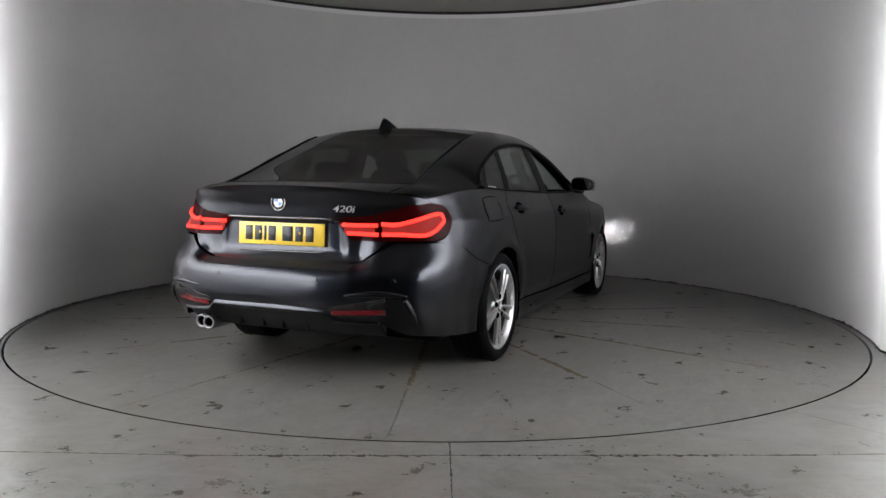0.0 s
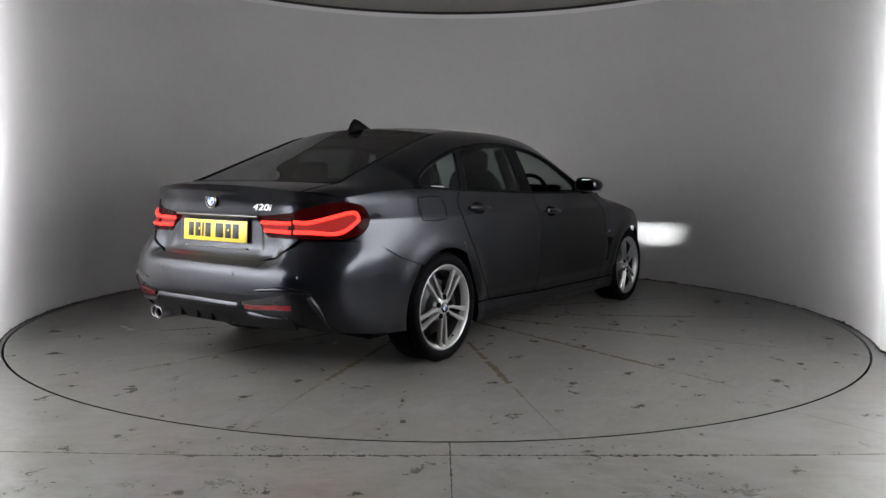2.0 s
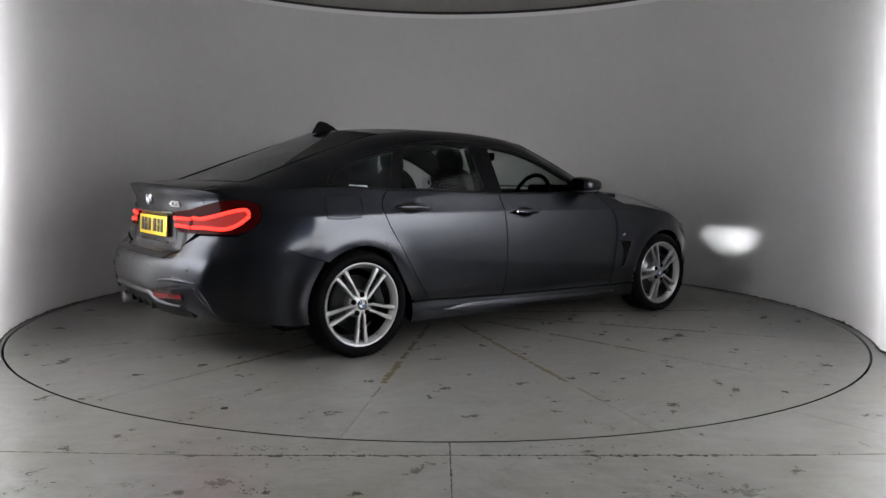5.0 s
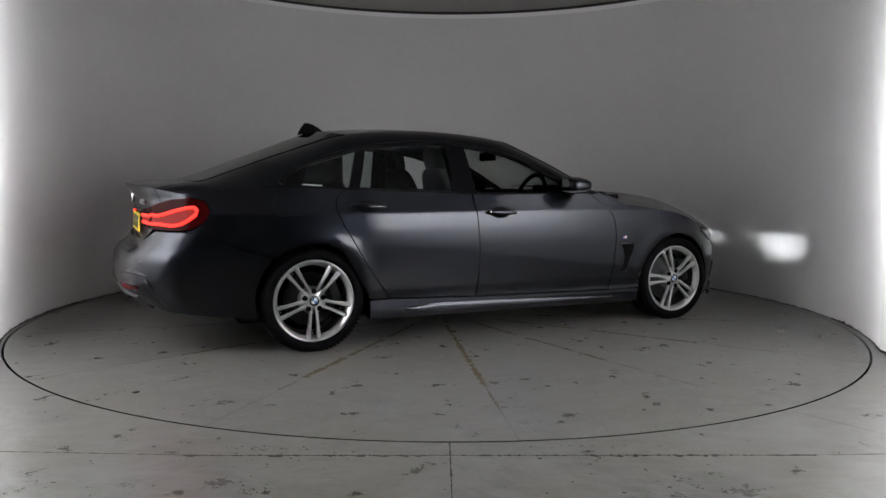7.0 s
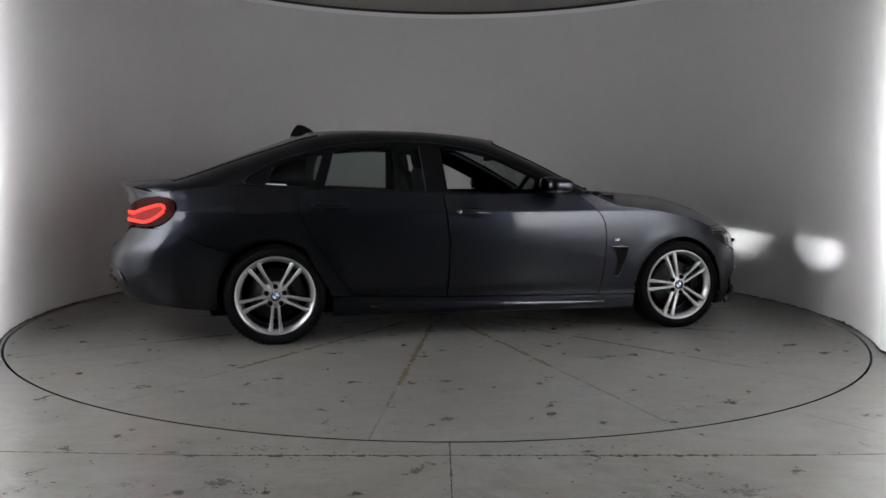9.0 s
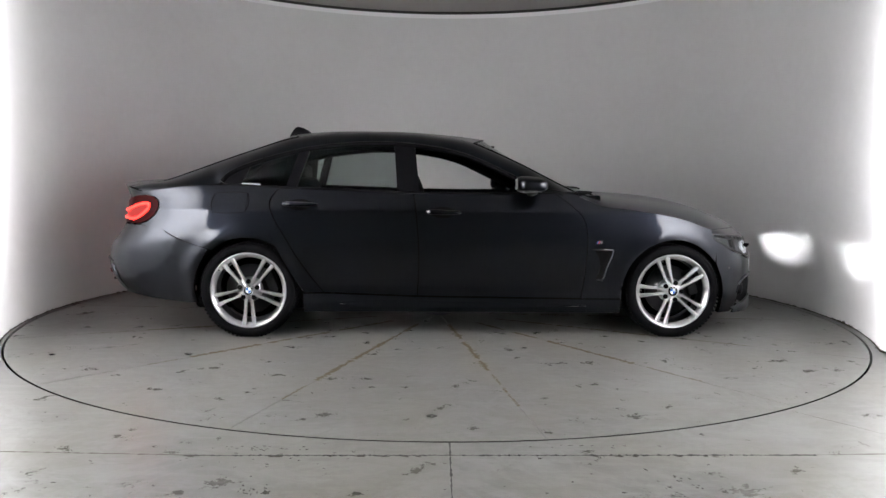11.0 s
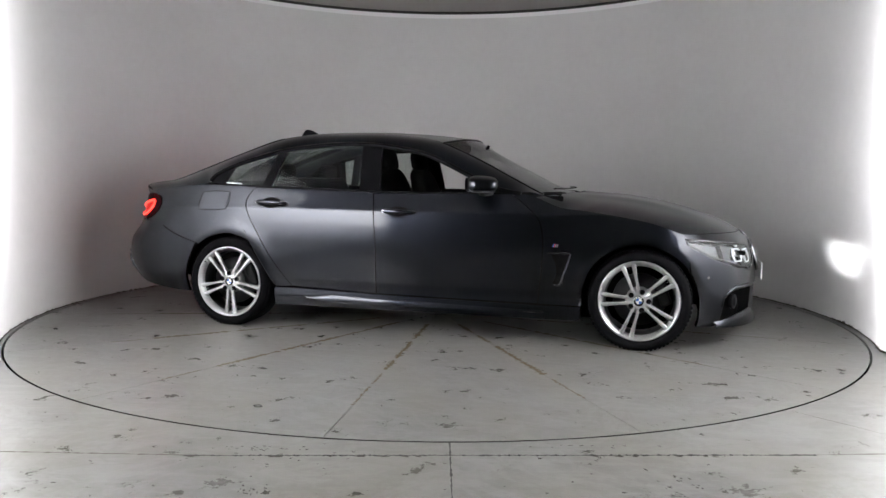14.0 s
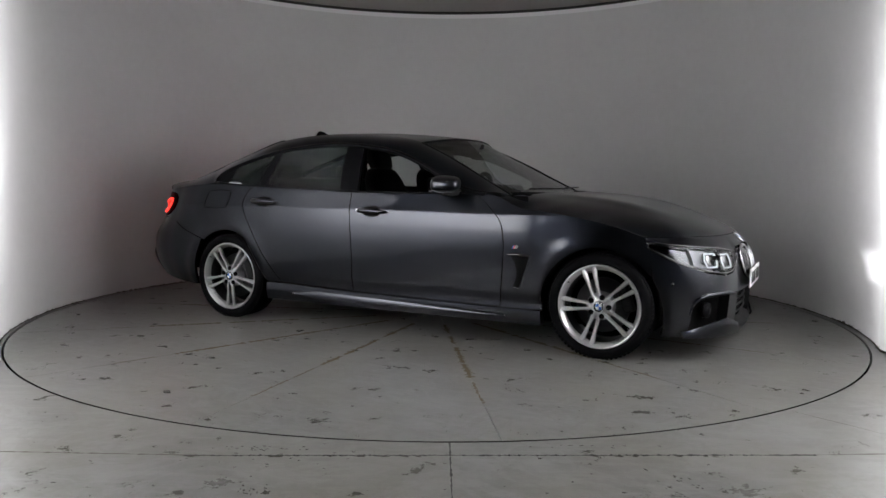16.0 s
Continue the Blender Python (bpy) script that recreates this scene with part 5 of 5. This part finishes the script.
    part("brake_caliper", box_bm(0.07, 0.17, 0.06, pose(0, 0, 0, 0, 0, 20 if side_sign > 0 else 160) @ Matrix.Translation((0.145, 0, -0.088)), 0.015), M_BLACK, w, "dark brake caliper")
    part("wheel_back", lathe_bm([(0.0, -0.17), (0.205, -0.17)], I, 40), M_DARK, w)
    return w


wheel(REAR_X, 1, 0.868, -90, "rear_wheel")
wheel(FRONT_X, 1, 0.838, 180, "front_wheel")
wheel(REAR_X, -1, 0.868, 20, "rear_wheel")
wheel(FRONT_X, -1, 0.838, 50, "front_wheel")


# ---- the booth ----
def sheet(out, nrm, thick, z0, z1):
    bm = bmesh.new()
    cols = []
    for p, q in zip(out, out + nrm * thick):
        cols.append([bm.verts.new((*p, z0)), bm.verts.new((*p, z1)), bm.verts.new((*q, z1)), bm.verts.new((*q, z0))])
    for a, b in zip(cols, cols[1:]):
        for k in range(4):
            f = bm.faces.new((a[k], a[(k + 1) % 4], b[(k + 1) % 4], b[k]))
            f.smooth = k == 0
    bm.faces.new(cols[0]); bm.faces.new(cols[-1])
    bmesh.ops.recalc_face_normals(bm, faces=bm.faces[:])
    for e in bm.edges:
        if len(e.link_faces) == 2 and e.calc_face_angle() > 0.6:
            e.smooth = False
    return bm


def ring_wall():
    """The round wall, and the opal light panels that carry it on to both sides of the mouth."""
    pts = []
    for i in range(151):
        a = radians(-25 + 230 * i / 150)
        pts.append((R_WALL * math.cos(a) + 0.012, R_WALL * math.sin(a) + 0.006))
    out = np.array(pts)
    pre = [(3.0, -4.7), (2.93, -4.1), (2.86, -3.4), (2.83, -2.9), (2.80, -2.4), (2.775, -1.9), (2.755, -1.6)]
    out = np.vstack([pre, out, [(-q[0], q[1]) for q in pre[::-1]]])
    d = np.gradient(out, axis=0)
    nrm = np.stack([d[:, 1], -d[:, 0]], 1)
    nrm /= np.linalg.norm(nrm, axis=1, keepdims=True)
    c = 40
    bm = bmesh.new()
    cols = [(bm.verts.new((*p, -0.01)), bm.verts.new((*p, Z_TOP))) for p in out]
    for a, b in zip(cols, cols[1:]):
        bm.faces.new((a[0], b[0], b[1], a[1]))
    w = part("wall_round", bm, M_OPAL, None)
    tagged(w, "curved white booth wall glowing at its mouth", "wall", kind="structure")
    w = part("wall_core", sheet(out[c:-c] + nrm[c:-c] * 0.006, nrm[c:-c], 0.12, -0.02, Z_TOP), M_WALL, None, smooth=False)
    tagged(w, "core behind the curved white wall", "wall", kind="structure")
    # closed back of each light panel
    for sgn in (1, -1):
        back = np.array([(3.04, -4.8), (3.55, -4.8), (3.75, -1.5), (3.45, 1.55), (3.02, 1.5)]) * (sgn, 1)
        dd = np.gradient(back, axis=0)
        nn = np.stack([dd[:, 1], -dd[:, 0]], 1) * sgn
        nn /= np.linalg.norm(nn, axis=1, keepdims=True)
        tagged(part("panel_housing", sheet(back, nn, 0.03, -0.01, Z_TOP), M_HALL, None, smooth=False), "dark housing behind the light panel", "housing", kind="structure")
        pts_ = [q for q in out + nrm * 0.002 if q[0] * sgn > 0 and q[1] < 1.6]
        pts_ = sorted(pts_, key=lambda q: q[1])
        ring_ = [(*q, Z_TOP + 0.002) for q in pts_] + [(*q, Z_TOP + 0.002) for q in back[::-1][1:4]]
        bm = bmesh.new()
        lo_ = [bm.verts.new(q) for q in ring_]
        bm.faces.new(lo_)
        ext = bmesh.ops.extrude_face_region(bm, geom=bm.faces[:])
        bmesh.ops.translate(bm, vec=(0, 0, 0.02), verts=[g_ for g_ in ext["geom"] if isinstance(g_, bmesh.types.BMVert)])
        bmesh.ops.recalc_face_normals(bm, faces=bm.faces[:])
        tagged(part("panel_lid", bm, M_HALL, None, smooth=False), "dark lid over the light panel", "housing", kind="structure")
    # slim white lip along the top of the wall
    bm = bmesh.new()
    cols = []
    for p, q in zip(out - nrm * 0.004, out + nrm * 0.10):
        cols.append([bm.verts.new((*p, Z_TOP - 0.004)), bm.verts.new((*p, Z_TOP + 0.040)), bm.verts.new((*q, Z_TOP + 0.040)), bm.verts.new((*q, Z_TOP - 0.004))])
    for a, b in zip(cols, cols[1:]):
        for k in range(4):
            bm.faces.new((a[k], a[(k + 1) % 4], b[(k + 1) % 4], b[k]))
    bmesh.ops.recalc_face_normals(bm, faces=bm.faces[:])
    tagged(part("trim", bm, M_TRIM, None, smooth=False), "slim white rail along the wall top", "trim", kind="structure")
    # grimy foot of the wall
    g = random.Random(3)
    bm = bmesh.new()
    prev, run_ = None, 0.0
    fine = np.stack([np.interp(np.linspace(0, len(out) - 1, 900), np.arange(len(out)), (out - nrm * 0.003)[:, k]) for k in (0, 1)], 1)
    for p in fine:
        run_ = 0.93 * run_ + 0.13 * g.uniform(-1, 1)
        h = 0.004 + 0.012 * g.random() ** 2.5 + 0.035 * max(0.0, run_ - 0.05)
        cur = (bm.verts.new((*p, 0.0)), bm.verts.new((*p, h)))
        if prev:
            bm.faces.new((prev[0], cur[0], cur[1], prev[1]))
        prev = cur
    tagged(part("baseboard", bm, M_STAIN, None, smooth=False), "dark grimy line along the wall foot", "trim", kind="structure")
    # solid dark strip above the rail, standing in for shade below the ceiling
    bm = bmesh.new()
    cols = []
    for p, q in zip(out + nrm * 0.02, out + nrm * 0.11):
        cols.append([bm.verts.new((*p, Z_TOP + 0.03)), bm.verts.new((*p, Z_TOP + 0.075)), bm.verts.new((*q, Z_TOP + 0.075)), bm.verts.new((*q, Z_TOP + 0.03))])
    for a, b in zip(cols, cols[1:]):
        for k in range(4):
            bm.faces.new((a[k], a[(k + 1) % 4], b[(k + 1) % 4], b[k]))
    tagged(part("gap_shade_strip", bm, M_GAP, None, smooth=False), "dark strip painting the shade between wall rail and ceiling", "trim", kind="structure")


ring_wall()


def flat(name, x0, y0, x1, y1, z, thick, material, label, category):
    bm = box_bm(x1 - x0, y1 - y0, thick, Matrix.Translation(((x0 + x1) / 2, (y0 + y1) / 2, z)))
    return tagged(part(name, bm, material, None, smooth=False), label, category, kind="structure")


# ceiling in two tones: the unseen front is darkened to keep car reflections dim
flat("ceiling", -6, 0.3, 6, 4.5, Z_TOP + 0.125, 0.10, M_CEIL, "plain warm grey ceiling over the back of the booth", "ceiling")
flat("ceiling_dark_front", -6, -9.5, 6, 0.3, Z_TOP + 0.125, 0.10, M_HALL, "unseen ceiling over booth front and hall, coloured dark to dim reflections", "ceiling")
flat("wall_south", -6, -9.6, 6, -9.5, 1.45, 3.1, M_HALL, "dark hall wall behind the viewer", "wall")
flat("wall_west", -6.1, -9.6, -6, 4.5, 1.45, 3.1, M_HALL, "dark side wall of the hall", "wall")
flat("wall_east", 6, -9.6, 6.1, 4.5, 1.45, 3.1, M_HALL, "dark side wall of the hall", "wall")
flat("wall_north", -6, 4.5, 6, 4.6, 1.45, 3.1, M_HALL, "dark end wall of the hall", "wall")

# floor: a sheet with a round well for the turntable, cut into slabs by joints
R_HOLE = R_TABLE + 0.014
bm = bmesh.new()
inner = [bm.verts.new((R_HOLE * math.cos(radians(2 * i)), R_HOLE * math.sin(radians(2 * i)), 0)) for i in range(180)]


def square_point(a, h=6.0):
    c, s = math.cos(a), math.sin(a)
    k = h / max(abs(c), abs(s))
    return (c * k, min(s * k, 4.5) if s > 0 else s * k * 1.58, 0)


outer = [bm.verts.new(square_point(radians(2 * i))) for i in range(180)]
lowr = [bm.verts.new((v_.co.x, v_.co.y, -0.16)) for v_ in inner]
for i in range(180):
    j = (i + 1) % 180
    bm.faces.new((inner[i], outer[i], outer[j], inner[j]))
    bm.faces.new((inner[j], lowr[j], lowr[i], inner[i]))
floor = tagged(part("floor", bm, M_FLOOR, None, smooth=False), "scuffed grey painted concrete floor", "floor", kind="structure")
tagged(part("turntable_well", lathe_bm([(0.0, -0.16), (R_HOLE + 0.02, -0.16)], Matrix(), 90), M_GAP, None, smooth=False), "dark well under the turntable", "pit", kind="structure")

rng = random.Random(5)


def ragged_line(p, q, width, n, jitter):
    """A crack: a thin uneven ribbon just over the floor."""
    p, q = Vector((*p, 0)), Vector((*q, 0))
    d = (q - p).normalized()
    s = Vector((-d.y, d.x, 0))
    bm = bmesh.new()
    prev = None
    for i in range(n + 1):
        c = p.lerp(q, i / n) + s * rng.uniform(-jitter, jitter)
        w = width * (0.4 + rng.random() ** 2 * 1.6) / 2
        cur = (bm.verts.new((c.x + s.x * w, c.y + s.y * w, 0.0012)), bm.verts.new((c.x - s.x * w, c.y - s.y * w, 0.0012)))
        if prev:
            bm.faces.new((prev[0], prev[1], cur[1], cur[0]))
        prev = cur
    return bm


def blot(x, y, rx, ry, turn=0.0):
    """A chip or stain: a flat, ragged patch."""
    bm = bmesh.new()
    c = bm.verts.new((x, y, 0.0016))
    n = 18
    vs = []
    for i in range(n):
        a = 2 * math.pi * i / n
        k = rng.uniform(0.45, 1.1)
        u, w = rx * k * math.cos(a), ry * k * math.sin(a)
        vs.append(bm.verts.new((x + u * math.cos(turn) - w * math.sin(turn), y + u * math.sin(turn) + w * math.cos(turn), 0.0016)))
    for i in range(n):
        bm.faces.new((c, vs[i], vs[(i + 1) % n]))
    return bm


def on_floor(name, bm, material, label, category="stain"):
    return part(name, bm, material, floor, label, smooth=False)


for seg in (((-6, -3.07), (-1.6, -3.10)), ((-1.6, -3.10), (-0.85, -3.125))):
    on_floor("floor_joint", ragged_line(*seg, 0.006, 40, 0.001), M_STAIN, "faint floor joint")
on_floor("floor_joint", ragged_line((-0.95, -3.127), (1.45, -3.077), 0.0105, 320, 0.003), M_GAP, "open joint between floor slabs")
on_floor("floor_joint", ragged_line((1.3, -3.08), (6, -2.85), 0.006, 50, 0.001), M_STAIN, "faint floor joint")
on_floor("floor_joint", ragged_line((0.049, -2.968), (0.053, -6.0), 0.0055, 200, 0.001), M_GAP, "open joint between floor slabs")
on_floor("floor_joint", ragged_line((1.612, -2.512), (3.4, -4.8), 0.004, 50, 0.002), M_STAIN, "hairline crack in the floor")
CHIPS = [(-0.857, -3.468, 0.03, 0.02), (-0.567, -3.463, 0.022, 0.022), (-0.264, -3.467, 0.03, 0.02), (0.384, -3.131, 0.013, 0.012), (0.967, -3.433, 0.012, 0.01), (-1.131, -3.495, 0.006, 0.006),
         (0.627, -3.443, 0.014, 0.008), (-1.303, -3.39, 0.014, 0.007), (0.366, -3.452, 0.012, 0.007), (-0.51, -3.17, 0.004, 0.012)]
JOINT_CHIPS = [(-0.92, 0.018), (-0.62, 0.016), (-0.60, 0.024), (-0.29, 0.024), (-0.20, 0.034), (-0.12, 0.018), (-0.07, 0.016), (0.60, 0.016), (0.69, 0.026), (0.75, 0.014), (-0.40, 0.006), (0.92, 0.018), (1.02, 0.012)]
for x, y, rx, ry in CHIPS:
    on_floor("floor_chip", blot(x, y, rx * 0.85, ry * 0.85, rng.uniform(-0.3, 0.3)), M_CHIP, "dark chip in the floor paint")
for x, r in JOINT_CHIPS:
    on_floor("floor_chip", blot(x, -3.122 + 0.02 * (x + 0.8) - 0.012, r, 0.010), M_CHIP, "dark chip in the floor paint")
for x0, y0, n, w, h in ((-0.66, -3.05, 26, 0.22, 0.035), (0.62, -2.96, 14, 0.25, 0.05), (0.83, -3.34, 18, 0.07, 0.12), (-0.62, -3.45, 18, 0.07, 0.07), (0.60, -3.12, 8, 0.03, 0.05), (0.3, -3.25, 16, 1.4, 0.4), (-0.9, -3.2, 14, 0.6, 0.4)):
    for _ in range(n):
        on_floor("floor_fleck", blot(x0 + rng.gauss(0, w * 0.5), min(-2.99, y0 + rng.gauss(0, h * 0.5)), rng.uniform(0.003, 0.012), rng.uniform(0.002, 0.006), rng.uniform(-0.6, 0.6) if w > h else rng.uniform(-1.6, -0.8)), M_CHIP, "small dark fleck")

# the turntable: fourteen sector slabs that turn together
table = new("turntable")
tagged(table, "round grey concrete turntable flush with the floor", "turntable", kind="thing")
STEP = 360 / 14
for k in range(14):
    bm = bmesh.new()
    a0, a1 = radians(-57.25 + STEP * k), radians(-57.25 + STEP * (k + 1))
    g = 0.0018
    steps = 12
    mid = (a0 + a1) / 2
    tip = Vector((math.cos(mid), math.sin(mid), 0)) * (g / math.sin(radians(STEP / 2)))
    top = [tip.copy()]
    for i in range(steps + 1):
        a = a0 + (a1 - a0) * i / steps
        v_ = Vector((R_TABLE * math.cos(a), R_TABLE * math.sin(a), 0))
        if i == 0:
            v_ += Vector((-math.sin(a0), math.cos(a0), 0)) * g
        if i == steps:
            v_ -= Vector((-math.sin(a1), math.cos(a1), 0)) * g
        top.append(v_)
    up_ = [bm.verts.new(q_) for q_ in top]
    dn_ = [bm.verts.new((q_.x, q_.y, -0.03)) for q_ in top]
    for i in range(1, len(up_) - 1):
        bm.faces.new((up_[0], up_[i], up_[i + 1]))
    for i in range(len(up_)):
        j = (i + 1) % len(up_)
        bm.faces.new((up_[j], up_[i], dn_[i], dn_[j]))
    bmesh.ops.recalc_face_normals(bm, faces=bm.faces[:])
    part("sector_slab", bm, M_TABLE, table, smooth=False)
rng = random.Random(11)
for k in range(14):
    a = radians(-57.25 + STEP * k)
    d = (math.cos(a), math.sin(a))
    r0 = 0.5
    while r0 < 2.3:
        r1 = r0 + rng.uniform(0.15, 0.5)
        part("stained_joint", ragged_line((d[0] * r0, d[1] * r0), (d[0] * min(r1, 2.5), d[1] * min(r1, 2.5)), 0.028 if r0 < 1.7 else 0.010, 40, 0.007), M_RUST, table, "brown stained joint between slabs", smooth=False)
        r0 = r1 + rng.uniform(0.0, 0.12)
for _ in range(160):
    a, r = rng.uniform(0, 2 * math.pi), 2.85 * math.sqrt(rng.random())
    part("table_fleck", blot(r * math.cos(a), r * math.sin(a), 0.0015 + 0.006 * rng.random() ** 3, rng.uniform(0.0015, 0.003), rng.uniform(0, 3)), M_STAIN, table, smooth=False)
for x, y, s in ((-0.0995, -2.627, 0.022), (-2.2895, -1.454, 0.016)):
    loop = [(x + s * c, y + s * d_, 0.002) for c, d_ in ((-1, 0), (0, -0.8), (1, 0), (0, 0.8))]
    part("table_mark", tube_bm(loop, 0.0025, 4, True), M_GAP, table, "small dark square mark")
# near-black ring on the slab edges paints the shade inside the round gap
part("table_rim", lathe_bm([(R_TABLE + 0.001, -0.001), (R_TABLE + 0.001, -0.03)], Matrix(), 180), M_DARK, table, "turntable edge coloured dark to shade the gap")
part("spindle_cap", lathe_bm([(0.0, 0.003), (0.09, 0.003), (0.10, 0.0)], Matrix(), 40), M_DISC, table)


# ---- movement ----
def motions():
    for thing, base in ((table, Matrix()), (car, pose(0.1305, -0.085, 0))):
        rows = []
        for i in range(17):
            rows.append((float(i), pose(0, 0, 0, 0, 0, 66.1708 - 5.8701 * i) @ base))
        walk(thing, rows)


motions()
